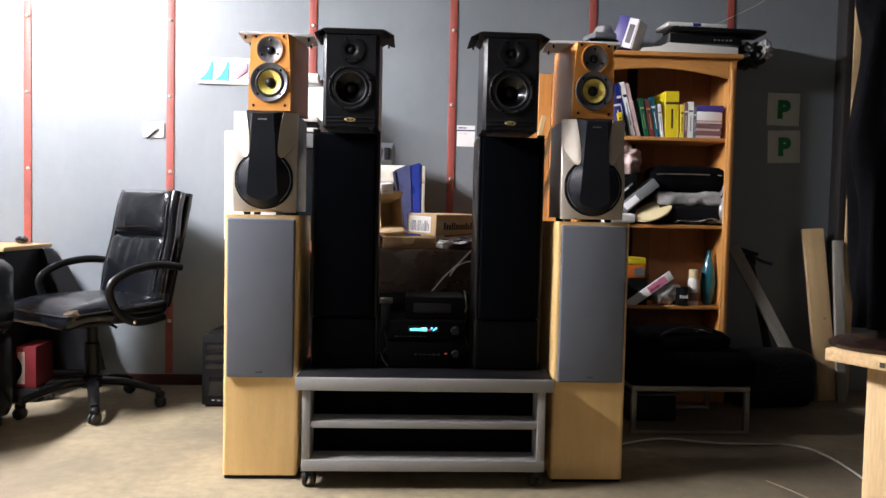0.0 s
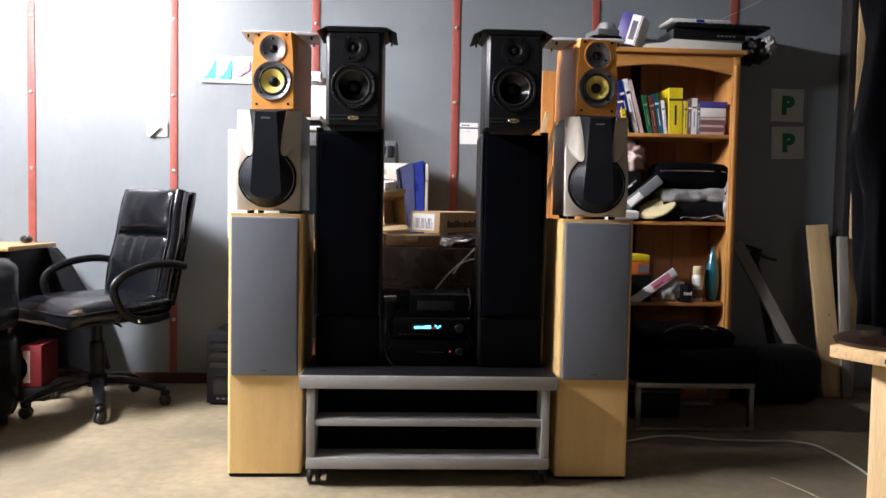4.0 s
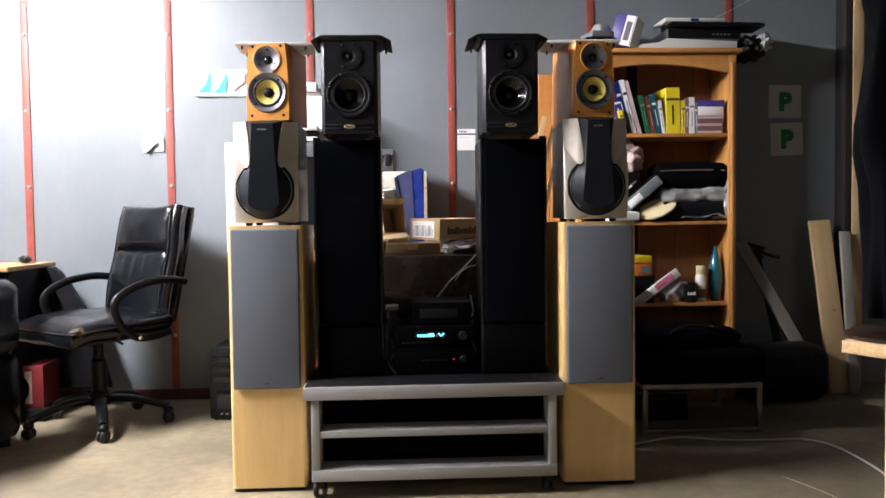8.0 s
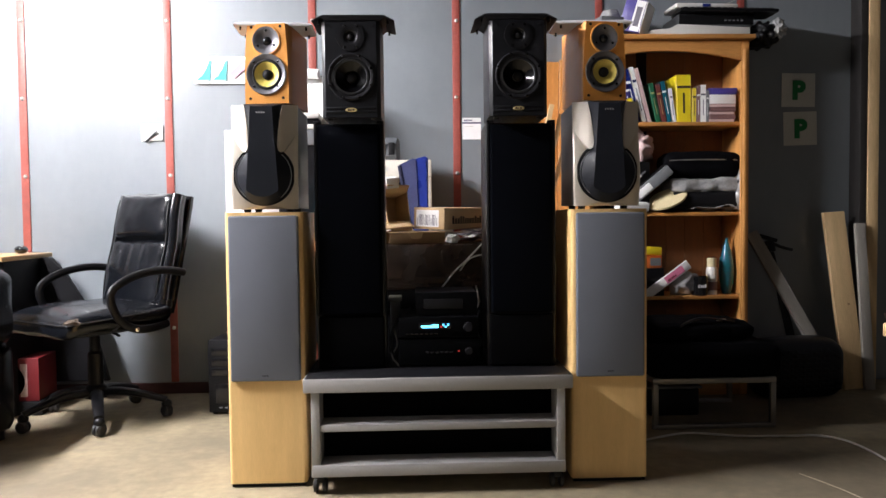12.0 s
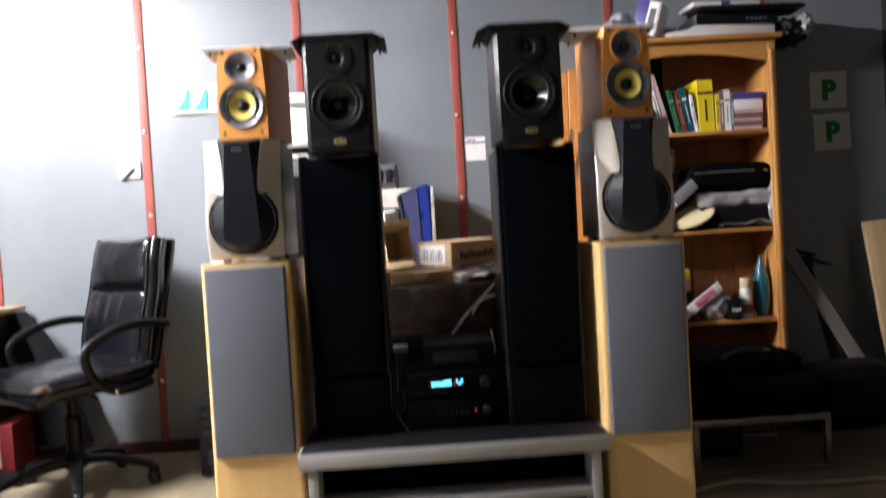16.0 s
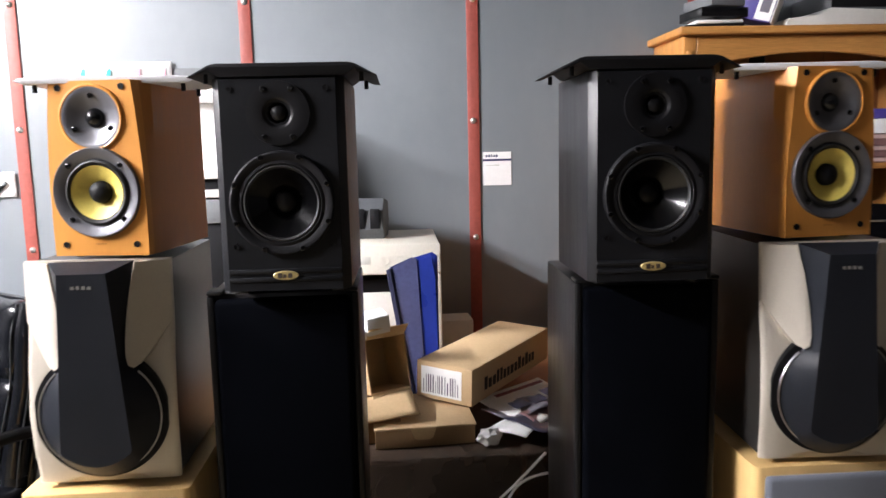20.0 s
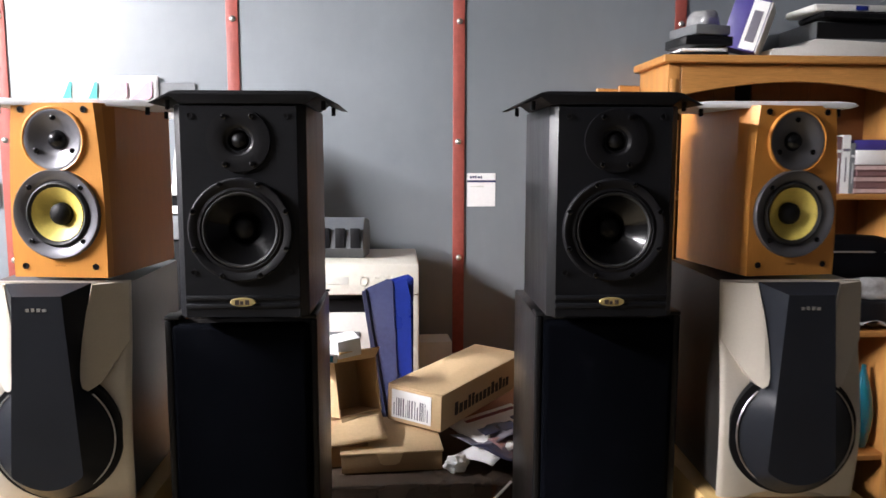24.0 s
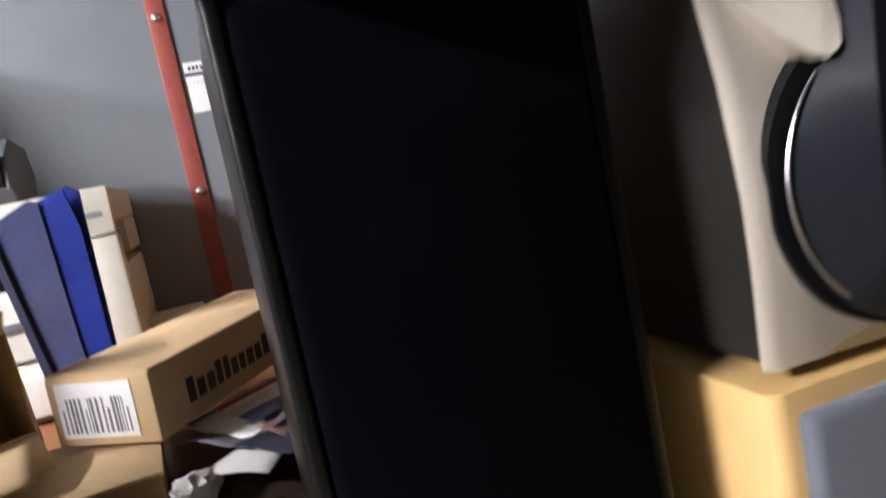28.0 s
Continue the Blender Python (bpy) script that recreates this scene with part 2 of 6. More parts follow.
M["green"] = surface("green_vinyl", (0.006, 0.19, 0.045), 0.5, 0, 0.06, 10, 100, 0.03)
M["sticker"] = surface("white_vinyl_sheet", (0.60, 0.60, 0.55), 0.55, 0, 0.06, 6, 100, 0.05)
M["yellow"] = surface("yellow_cover", (0.78, 0.62, 0.02), 0.4, 0, 0.06, 8, 100, 0.04)
M["teal"] = surface("teal_glazed_ceramic", (0.012, 0.17, 0.19), 0.12, 0, 0.25, 5, 60, 0.03, 0.05, second=(0.010, 0.07, 0.13), coat=0.5)
M["pink"] = surface("pink_print", (0.75, 0.22, 0.36), 0.6, 0, 0.08, 10, 100, 0.04)
M["pale_rose"] = surface("pale_rose_print", (0.80, 0.34, 0.46), 0.6, 0, 0.06, 10, 100, 0.04)
# near-black tone for the shaded side of the timber post
M["post_shade"] = surface("post_shade_dark", (0.018, 0.016, 0.015), 0.7, 0, 0.25, 3, 50, 0.2, stretch=(8, 8, 0.6))
M["pale_pink"] = surface("pink_white_bag", (0.62, 0.46, 0.44), 0.5, 0, 0.15, 14, 60, 0.3)
M["cyan"] = surface("cyan_print", (0.06, 0.55, 0.62), 0.6, 0, 0.08, 10, 100, 0.04)
M["film"] = surface("crumpled_plastic_film", (0.36, 0.36, 0.36), 0.2, 0.1, 0.2, 25, 80, 0.9)
M["smoked"] = clear("smoked_acrylic", (0.34, 0.25, 0.19), 0.22, 0.28)
M["display"] = glowing("cyan_display", (0.10, 0.55, 0.95), 5.0)
M["display_red"] = glowing("red_indicator", (0.9, 0.05, 0.04), 0.5)
M["glass_black"] = surface("black_panel_glass", (0.008, 0.008, 0.010), 0.12, 0, 0.2, 12, 100, 0.0, 0.04)
M["cable_white"] = surface("white_cable", (0.62, 0.60, 0.55), 0.5, 0, 0.1, 20, 100, 0.02)
M["cream_foam"] = surface("cream_pad", (0.66, 0.56, 0.33), 0.8, 0, 0.1, 10, 120, 0.2)
M["grey_plastic"] = surface("mid_grey_plastic", (0.17, 0.18, 0.19), 0.45, 0, 0.12, 10, 120, 0.06)
M["charcoal_grey"] = surface("charcoal_grey_plastic", (0.085, 0.092, 0.10), 0.5, 0, 0.15, 10, 120, 0.06)
M["orange"] = surface("orange_carton", (0.62, 0.14, 0.02), 0.5, 0, 0.1, 10, 100, 0.04)
M["maroon"] = surface("maroon_cover", (0.15, 0.035, 0.03), 0.5, 0, 0.1, 10, 100, 0.04)
M["dark_green"] = surface("dark_green_cover", (0.012, 0.11, 0.05), 0.45, 0, 0.1, 10, 100, 0.04)
M["mauve"] = surface("mauve_cover", (0.22, 0.12, 0.12), 0.5, 0, 0.12, 10, 100, 0.04)
M["violet"] = surface("violet_carton", (0.06, 0.045, 0.24), 0.45, 0, 0.1, 8, 100, 0.04)
M["lamp"] = glowing("fluorescent_tube", (0.98, 0.95, 0.99), 1.0)


# ---- mesh helpers ----
def mesh_of(bm, name, smooth=False, angle=35):
    me = bpy.data.meshes.new(name)
    if smooth:
        for f in bm.faces:
            f.smooth = True
        for e in bm.edges:
            if len(e.link_faces) == 2 and e.calc_face_angle(0) > radians(angle):
                e.smooth = False
    bm.normal_update()
    bm.to_mesh(me)
    bm.free()
    return me


def part(name, bm, material, parent=None, label="", at=None, smooth=True):
    """Links a bmesh or a mesh as one object under a thing or a part."""
    me = bm if isinstance(bm, bpy.types.Mesh) else mesh_of(bm, name, smooth)
    if material is not None and not me.materials:
        me.materials.append(M[material])
    ob = new(name, me)
    if parent is not None:
        ob.parent = parent
    if at is not None:
        ob.matrix_basis = at
    if label:
        ob["label"] = label
    return ob


def thing(name, m, label, category, group="", kind=""):
    ob = new(name)
    ob.empty_display_size = 0.05
    ob.matrix_basis = m
    return tagged(ob, label, category, group, kind)


def box(x0, x1, y0, y1, z0, z1, bevel=0.002, seg=2, bm=None):
    b = bmesh.new()
    bmesh.ops.create_cube(b, size=1.0)
    for v in b.verts:
        v.co = Vector((x0 + (v.co.x + 0.5) * (x1 - x0), y0 + (v.co.y + 0.5) * (y1 - y0), z0 + (v.co.z + 0.5) * (z1 - z0)))
    if bevel > 0:
        bevel = min(bevel, 0.45 * min(abs(x1 - x0), abs(y1 - y0), abs(z1 - z0)))
        bmesh.ops.bevel(b, geom=b.edges[:], offset=bevel, segments=seg, affect="EDGES", profile=0.5)
    if bm is None:
        return b
    return merge(bm, b)


def merge(bm, other, m=None):
    """Adds another bmesh to bm."""
    me = bpy.data.meshes.new("joined")
    if m is not None:
        other.transform(m)
    other.to_mesh(me)
    other.free()
    bm.from_mesh(me)
    bpy.data.meshes.remove(me)
    return bm


def lathe(profile, n=32, flip=True, bm=None, m=None):
    """Turns (radius, height) pairs round z; with flip the axis points to -y (a driver on a front)."""
    b = bmesh.new()
    rings = []
    for r, h in profile:
        if r < 1e-6:
            rings.append([b.verts.new((0, 0, h))])
        else:
            rings.append([b.verts.new((r * math.cos(2 * math.pi * i / n), r * math.sin(2 * math.pi * i / n), h)) for i in range(n)])
    for a, c in zip(rings, rings[1:]):
        for i in range(n):
            j = (i + 1) % n
            if len(a) == 1 and len(c) == 1:
                continue
            if len(a) == 1:
                b.faces.new((a[0], c[i], c[j]))
            elif len(c) == 1:
                b.faces.new((a[i], c[0], a[j]))
            else:
                b.faces.new((a[i], c[i], c[j], a[j]))
    bmesh.ops.recalc_face_normals(b, faces=b.faces[:])
    if flip:
        b.transform(Matrix.Rotation(radians(90), 4, "X"))
    if m is not None:
        b.transform(m)
    if bm is not None:
        return merge(bm, b)
    return b


def prism(pts, y0, y1, bevel=0.0, seg=2, scale1=1.0, about=(0, 0)):
    """A polygon in x, z drawn out from y0 (front) to y1; the front may be scaled about a point."""
    b = bmesh.new()
    fr = [b.verts.new((about[0] + (x - about[0]) * scale1, y0, about[1] + (z - about[1]) * scale1)) for x, z in pts]
    bk = [b.verts.new((x, y1, z)) for x, z in pts]
    n = len(pts)
    b.faces.new(fr)
    b.faces.new(bk[::-1])
    for i in range(n):
        j = (i + 1) % n
        b.faces.new((fr[j], fr[i], bk[i], bk[j]))
    bmesh.ops.recalc_face_normals(b, faces=b.faces[:])
    if bevel:
        ed = [e for e in b.edges if all(abs(v.co.y - y0) < 1e-6 for v in e.verts)]
        bmesh.ops.bevel(b, geom=ed, offset=bevel, segments=seg, affect="EDGES", profile=0.5)
    return b


def smooth_line(pts, steps=6):
    """A curve through points."""
    p = [Vector(q) for q in pts]
    p = [p[0] * 2 - p[1]] + p + [p[-1] * 2 - p[-2]]
    out = []
    for i in range(1, len(p) - 2):
        a, b, c, d = p[i - 1:i + 3]
        for k in range(steps):
            t = k / steps
            out.append(0.5 * (2 * b + (c - a) * t + (2 * a - 5 * b + 4 * c - d) * t * t + (3 * b - a - 3 * c + d) * t ** 3))
    out.append(p[-2])
    return out


def tube(pts, rx, rz=None, n=8, steps=6, up=(0, 0, 1), bm=None, taper=None):
    """A rod of round or oval section along a curve."""
    line = smooth_line(pts, steps)
    rz = rz or rx
    b = bmesh.new()
    rings = []
    for i, c in enumerate(line):
        d = (line[min(i + 1, len(line) - 1)] - line[max(i - 1, 0)]).normalized()
        side = d.cross(Vector(up))
        if side.length < 1e-3:
            side = d.cross(Vector((1, 0, 0)))
        side.normalize()
        top = side.cross(d)
        k = 1.0 if taper is None else 1 + (taper - 1) * i / (len(line) - 1)
        rings.append([b.verts.new(c + side * (rx * k * math.cos(2 * math.pi * j / n)) + top * (rz * k * math.sin(2 * math.pi * j / n))) for j in range(n)])
    for a, c in zip(rings, rings[1:]):
        for j in range(n):
            b.faces.new((a[j], a[(j + 1) % n], c[(j + 1) % n], c[j]))
    b.faces.new(rings[0][::-1])
    b.faces.new(rings[-1])
    bmesh.ops.recalc_face_normals(b, faces=b.faces[:])
    if bm is not None:
        return merge(bm, b)
    return b


def pad(w, d, h, r=0.03, bulge=0.01, wrinkle=0.0, n=14, seed=0.0, freq=9.0):
    """A stuffed, rounded block: centre of its underside at the origin."""
    b = bmesh.new()
    bmesh.ops.create_cube(b, size=2.0)
    bmesh.ops.subdivide_edges(b, edges=b.edges[:], cuts=n, use_grid_fill=True)
    half = Vector((w / 2, d / 2, h / 2))
    r = min(r, min(half) * 0.98)
    for v in b.verts:
        u = v.co.copy()
        p = Vector((u.x * half.x, u.y * half.y, u.z * half.z))
        q = Vector([max(-half[i] + r, min(half[i] - r, p[i])) for i in range(3)])
        o = p - q
        if o.length > 1e-9:
            p = q + o.normalized() * r
        k = (1 - u.x ** 2) * (1 - u.y ** 2)
        p.z += bulge * k * (1 if u.z > 0 else -0.4) * abs(u.z)
        if wrinkle:
            s = noise.noise(p * freq + Vector((seed, seed * 1.7, 0)))
            s2 = noise.noise(p * freq * 2.7 + Vector((seed * 2, 0, seed)))
            p += u.normalized() * wrinkle * (s + 0.5 * s2)
        p.z += half.z
        v.co = p
    return b


def sheet(w, d, nx=10, ny=8, lift=0.0, seed=0.0, freq=6.0, thick=0.0012, curl=0.0):
    """A creased sheet in x, y with thickness."""
    b = bmesh.new()
    grid = {}
    for s in (0, 1):
        for i in range(nx + 1):
            for j in range(ny + 1):
                x, y = (i / nx - 0.5) * w, (j / ny - 0.5) * d
                z = lift * (0.5 + noise.noise(Vector((x * freq + seed, y * freq, seed)))) + curl * (2 * i / nx - 1) ** 2
                grid[s, i, j] = b.verts.new((x, y, z + thick * s))
    for i in range(nx):
        for j in range(ny):
            b.faces.new((grid[1, i, j], grid[1, i + 1, j], grid[1, i + 1, j + 1], grid[1, i, j + 1]))
            b.faces.new((grid[0, i, j], grid[0, i, j + 1], grid[0, i + 1, j + 1], grid[0, i + 1, j]))
    for i in range(nx):
        b.faces.new((grid[0, i, 0], grid[0, i + 1, 0], grid[1, i + 1, 0], grid[1, i, 0]))
        b.faces.new((grid[0, i + 1, ny], grid[0, i, ny], grid[1, i, ny], grid[1, i + 1, ny]))
    for j in range(ny):
        b.faces.new((grid[0, 0, j + 1], grid[0, 0, j], grid[1, 0, j], grid[1, 0, j + 1]))
        b.faces.new((grid[0, nx, j], grid[0, nx, j + 1], grid[1, nx, j + 1], grid[1, nx, j]))
    return b


def blob(w, d, h, seed=0.0, rough=0.25, freq=7.0, sub=4):
    """A crumpled lump, base at the origin."""
    b = bmesh.new()
    bmesh.ops.create_icosphere(b, subdivisions=sub, radius=1.0)
    for v in b.verts:
        u = v.co.normalized()
        k = 1 + rough * noise.noise(u * freq * 0.35 + Vector((seed, seed, 0))) + rough * 0.6 * abs(noise.noise(u * freq + Vector((0, seed, seed))))
        v.co = Vector((u.x * w / 2 * k, u.y * d / 2 * k, max(-0.96 * h / 2, u.z * h / 2 * k) + h / 2 * 0.96))
    return b


def words(x0, x1, z0, z1, y, n, seed, depth=0.0006):
    """Illegible writing: a row of plain bars."""
    rnd = random.Random(seed)
    b = bmesh.new()
    step = (x1 - x0) / n
    for i in range(n):
        hgt = (z1 - z0) * rnd.uniform(0.7, 1.0)
        box(x0 + i * step, x0 + i * step + step * rnd.uniform(0.55, 0.85), y - depth, y, z0, z0 + hgt, 0, bm=b)
    return b


# ---- setting ----
X0, X1, Y0, Y1, TOP = -3.1, 3.3, -3.2, 4.0, 2.75


def setting(name, bm, material, label, category, smooth=False):
    return tagged(part(name, bm, material, None, "", None, smooth), label, category, kind="structure")


floor = bmesh.new()
bmesh.ops.create_grid(floor, x_segments=40, y_segments=40, size=1.0)
for v in floor.verts:
    v.co.x = X0 - 0.2 + (v.co.x + 1) / 2 * (X1 - X0 + 0.4)
    v.co.y = Y0 - 0.2 + (v.co.y + 1) / 2 * (Y1 - Y0 + 0.4)
    v.co.z = 0.002 * noise.noise(v.co * 1.7) - 0.002
setting("floor", floor, "floor", "dusty worn concrete workshop floor with stains", "floor")
setting("ceiling", box(X0 - 0.15, X1 + 0.15, Y0 - 0.15, Y1 + 0.15, TOP, TOP + 0.15, 0), "ceiling", "plain pale ceiling over the workshop", "ceiling")
wall_back = setting("wall_back", box(X0 - 0.15, X1 + 0.15, Y1 + 0.012, Y1 + 0.15, 0, TOP, 0), "plaster", "grey sheet-clad wall with red cover strips", "wall")
setting("wall_left", box(X0 - 0.15, X0, Y0, Y1, 0, TOP, 0), "plaster", "dark grey side wall", "wall")
setting("wall_right", box(X1, X1 + 0.15, Y0, Y1, 0, TOP, 0), "plaster", "dark grey side wall", "wall")
setting("wall_front", box(X0 - 0.15, X1 + 0.15, Y0 - 0.15, Y0, 0, TOP, 0), "plaster", "plain wall behind the camera", "wall")

# cladding sheets between the red strips, each a flat steel-grey sheet
STRIPS = [-3.0, -2.57, -1.848, -1.138, -0.421, 0.300, 1.027, 1.76, 2.48]
for a, c in zip(STRIPS, STRIPS[1:] + [X1]):
    part("cladding_sheet", box(a + 0.0015, c - 0.0015, Y1, Y1 + 0.012, 0.0, TOP, 0.001, 1), "wall", wall_back)
bolt_mesh = mesh_of(lathe([(0.0098, 0), (0.0098, 0.0022), (0.0068, 0.0060), (0.003, 0.0078), (0, 0.008)], 14), "bolt", True)
for x in STRIPS[1:8]:
    strip = part("red_strip", box(x - 0.019, x + 0.019, Y1 - 0.006, Y1, 0.057, TOP, 0.0015), "red", wall_back, "dull red painted cover strip")
    for k in range(7):
        part("bolt", bolt_mesh, "steel", strip, "", pose(x + 0.002 * math.sin(k * 3 + x * 9), Y1 - 0.006, 0.332 + 0.383 * k))
skirt = setting("baseboard", box(X0, 2.336, Y1 - 0.016, Y1 - 0.0005, 0, 0.055, 0.003), "dark_red", "dull dark red skirting rail along the wall", "skirting")
tagged(part("timber_post", box(2.377, 2.434, 3.90, Y1 - 0.001, 0, TOP, 0.004), "raw_pine"), "bare pine post fixed upright on the grey wall", "post", kind="structure")
# added strip that carries the shade on the post side as dark colour
tagged(part("post_shade_strip", box(2.338, 2.3755, 3.905, Y1 - 0.001, 0, TOP, 0.003), "post_shade"), "dark strip giving the pine post a shaded side", "board", kind="structure")

# things fixed on the wall
tag = thing("wall_label", pose(0.376, Y1 - 0.001, 1.268), "white printed label with a blue header on the wall", "label")
part("sheet", box(-0.047, 0.047, -0.0012, 0, 0, 0.110, 0.0004, 1), "white", tag)
part("header", box(-0.047, 0.047, -0.002, -0.0012, 0.080, 0.087, 0, 1), "blue_light", tag, "blue printed header")
part("writing", words(-0.038, 0.005, 0.093, 0.103, -0.0012, 5, 3), "blue_light", tag)
part("writing", words(-0.035, 0.01, 0.064, 0.069, -0.0012, 5, 4), "sticker", tag)

for z, dx in ((1.430, 0.0), (1.233, 0.014)):
    pp = thing("learner_plate", pose(2.065 + dx, Y1 - 0.0005, z - 0.005, 0, -1.5 if dx else 0.5, 0), "white square plate with a bold green letter", "sign", "green letter plates")
    part("plate", box(-0.088, 0.088, -0.0016, 0, 0, 0.172, 0.0006, 1), "sticker", pp)
    cu = bpy.data.curves.new("letter", "FONT")
    cu.body, cu.align_x, cu.size, cu.offset, cu.extrude = "P", "CENTER", 0.125, 0.0075, 0.0006
    tmp = bpy.data.objects.new("letter", cu)
    scene.collection.objects.link(tmp)
    me = bpy.data.meshes.new_from_object(tmp.evaluated_get(bpy.context.evaluated_depsgraph_get()))
    bpy.data.objects.remove(tmp)
    me.transform(Matrix.Rotation(radians(90), 4, "X"))
    me.materials.clear()
    part("letter", me, "green", pp, "bold green letter", pose(0.0, -0.0022, 0.043))

note = thing("wall_note", pose(-1.22, Y1 - 0.004, 1.265, 90, 0, 0), "small white paper stuck on the wall", "paper")
part("sheet", sheet(0.105, 0.08, 8, 6, 0.004, 2.0, 14), "white", note, "", pose(0, 0.045, 0.002))
pen = thing("pen", pose(-1.225, Y1 - 0.014, 1.288, 0, -43, 0), "short black pen clipped to the wall paper", "pen")
part("barrel", tube([(-0.036, 0, 0), (0, 0, 0), (0.03, 0, 0)], 0.0055, n=10), "black_plastic", pen)
part("cap", tube([(0.03, 0, 0), (0.036, 0, 0), (0.042, 0, 0)], 0.0062, n=10), "grey_plastic", pen, "grey cap")

poster = thing("poster", pose(-0.83, Y1 - 0.008, 1.617, 90, 0, 0), "curled white poster with cyan and pink figures on the wall", "poster")
part("sheet", sheet(0.35, 0.135, 16, 6, 0.004, 5.0, 5, curl=0.003), "white", poster)
CYAN_FIG = [(-0.040, -0.048), (0.028, -0.048), (0.034, 0.048), (0.026, 0.046), (0.010, 0.006), (-0.012, -0.028)]
PINK_FIG = [(-0.038, -0.036), (-0.020, -0.040), (0.006, -0.018), (0.036, 0.004), (0.036, 0.052), (0.018, 0.044), (-0.010, 0.012), (-0.036, -0.008)]
for cx, mt, shape in ((-0.125, "cyan", CYAN_FIG), (-0.046, "cyan", CYAN_FIG), (0.042, "pale_rose", PINK_FIG), (0.120, "pale_rose", PINK_FIG)):
    fig = prism(shape, -0.001, 0.0)
    fig.transform(Matrix.Rotation(radians(-90), 4, "X"))
    part("figure", fig, mt, poster, "", pose(cx, 0.0, 0.0090), False)
gc = thing("grey_card", pose(-0.60, Y1 - 0.006, 1.565), "dull grey card fixed on the wall beside the poster", "card")
part("card", box(-0.055, 0.058, -0.002, 0.0, 0, 0.098, 0.0008, 1), "grey_plastic", gc)

wire = thing("loose_wire", pose(0, 0, 0), "thin pale wire hanging across the upper wall", "wire")
part("strand", tube([(1.66, 3.93, 1.93), (1.80, 3.96, 2.0), (1.93, 3.97, 2.075), (2.06, 3.98, 2.20)], 0.0016, n=6), "cable_white", wire)


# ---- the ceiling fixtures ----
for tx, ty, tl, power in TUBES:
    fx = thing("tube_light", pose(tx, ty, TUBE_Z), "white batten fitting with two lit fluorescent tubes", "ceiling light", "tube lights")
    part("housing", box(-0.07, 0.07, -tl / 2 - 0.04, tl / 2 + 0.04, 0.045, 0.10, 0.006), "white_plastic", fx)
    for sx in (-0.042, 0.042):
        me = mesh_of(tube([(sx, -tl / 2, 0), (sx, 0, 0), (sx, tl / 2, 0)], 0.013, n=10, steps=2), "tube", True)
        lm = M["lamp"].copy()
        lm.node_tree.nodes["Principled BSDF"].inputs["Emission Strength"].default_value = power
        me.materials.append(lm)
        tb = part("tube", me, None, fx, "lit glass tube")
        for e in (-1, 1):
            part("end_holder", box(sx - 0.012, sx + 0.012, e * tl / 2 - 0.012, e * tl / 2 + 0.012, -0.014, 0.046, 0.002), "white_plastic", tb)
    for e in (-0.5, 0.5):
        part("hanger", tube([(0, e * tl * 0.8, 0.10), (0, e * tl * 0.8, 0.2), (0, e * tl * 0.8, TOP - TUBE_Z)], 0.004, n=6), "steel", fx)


# ---- loudspeakers: all fronts face -y, the origin is the foot of the front ----
def ring_pts(n, r, a0=0.0):
    return [(r * math.cos(a0 + 2 * math.pi * i / n), r * math.sin(a0 + 2 * math.pi * i / n)) for i in range(n)]


screw_mesh = mesh_of(lathe([(0.0042, 0), (0.0042, 0.0014), (0.0028, 0.002), (0.0026, 0.0006), (0, 0.0006)], 10), "screw", True)
socket_mesh = mesh_of(lathe([(0.0048, 0), (0.0048, 0.0014), (0.0030, 0.0014), (0.0027, 0.0002), (0, 0.0002)], 12), "grille_socket", True)


def holed(outline, holes, y, bm):
    """A flat front at y with round openings."""
    edges = []
    for loop in [outline] + [[(cx + r * math.cos(2 * math.pi * i / 40), cz + r * math.sin(2 * math.pi * i / 40)) for i in range(40)] for cx, cz, r in holes]:
        vs = [bm.verts.new((x, y, z)) for x, z in loop]
        edges += [bm.edges.new((vs[i], vs[(i + 1) % len(vs)])) for i in range(len(vs))]
    got = bmesh.ops.triangle_fill(bm, use_beauty=True, use_dissolve=False, edges=edges, normal=(0, -1, 0))
    for f in got["geom"]:
        if isinstance(f, bmesh.types.BMFace) and f.normal.y > 0:
            f.normal_flip()
    return bm


def bars_badge(parent, w, h, y, z, material, x=0.0, n=4):
    part("badge", words(x - w / 2, x + w / 2, z - h / 2, z + h / 2, y, n, 7), material, parent, "small raised badge")


def floor_speaker(m, label):
    t = thing("floorstanding_speaker", m, label, "speaker", "beech floorstanding speakers")
    W, D, H = 0.250, 0.285, 0.8952
    b = bmesh.new()
    bmesh.ops.create_cube(b, size=1.0)
    for v in b.verts:
        v.co = Vector((v.co.x * W, (v.co.y + 0.5) * D, 0.012 + (v.co.z + 0.5) * (H - 0.012)))
    up = [e for e in b.edges if abs(e.verts[0].co.z - e.verts[1].co.z) > 0.1 and e.verts[0].co.y < 0.01]
    bmesh.ops.bevel(b, geom=up, offset=0.012, segments=4, affect="EDGES", profile=0.5)
    part("cabinet", b, "beech", t)
    part("plinth", box(-W / 2 + 0.006, W / 2 - 0.006, 0.006, D - 0.006, 0, 0.012, 0.001), "black_dull", t, "thin black plinth")
    g = part("grille", box(-0.112, 0.112, -0.017, -0.0005, 0.350, 0.884, 0.007, 3), "grille_grey", t, "grey cloth grille")
    bars_badge(g, 0.022, 0.005, -0.0172, 0.369, "black_dull", 0.0, 3)
    part("port", lathe([(0.036, 0), (0.036, 0.004), (0.03, 0.004), (0.026, -0.04), (0, -0.04)], 20, m=pose(0, D, 0.2, 0, 0, 180)), "black_plastic", t, "black rear port")
    return t


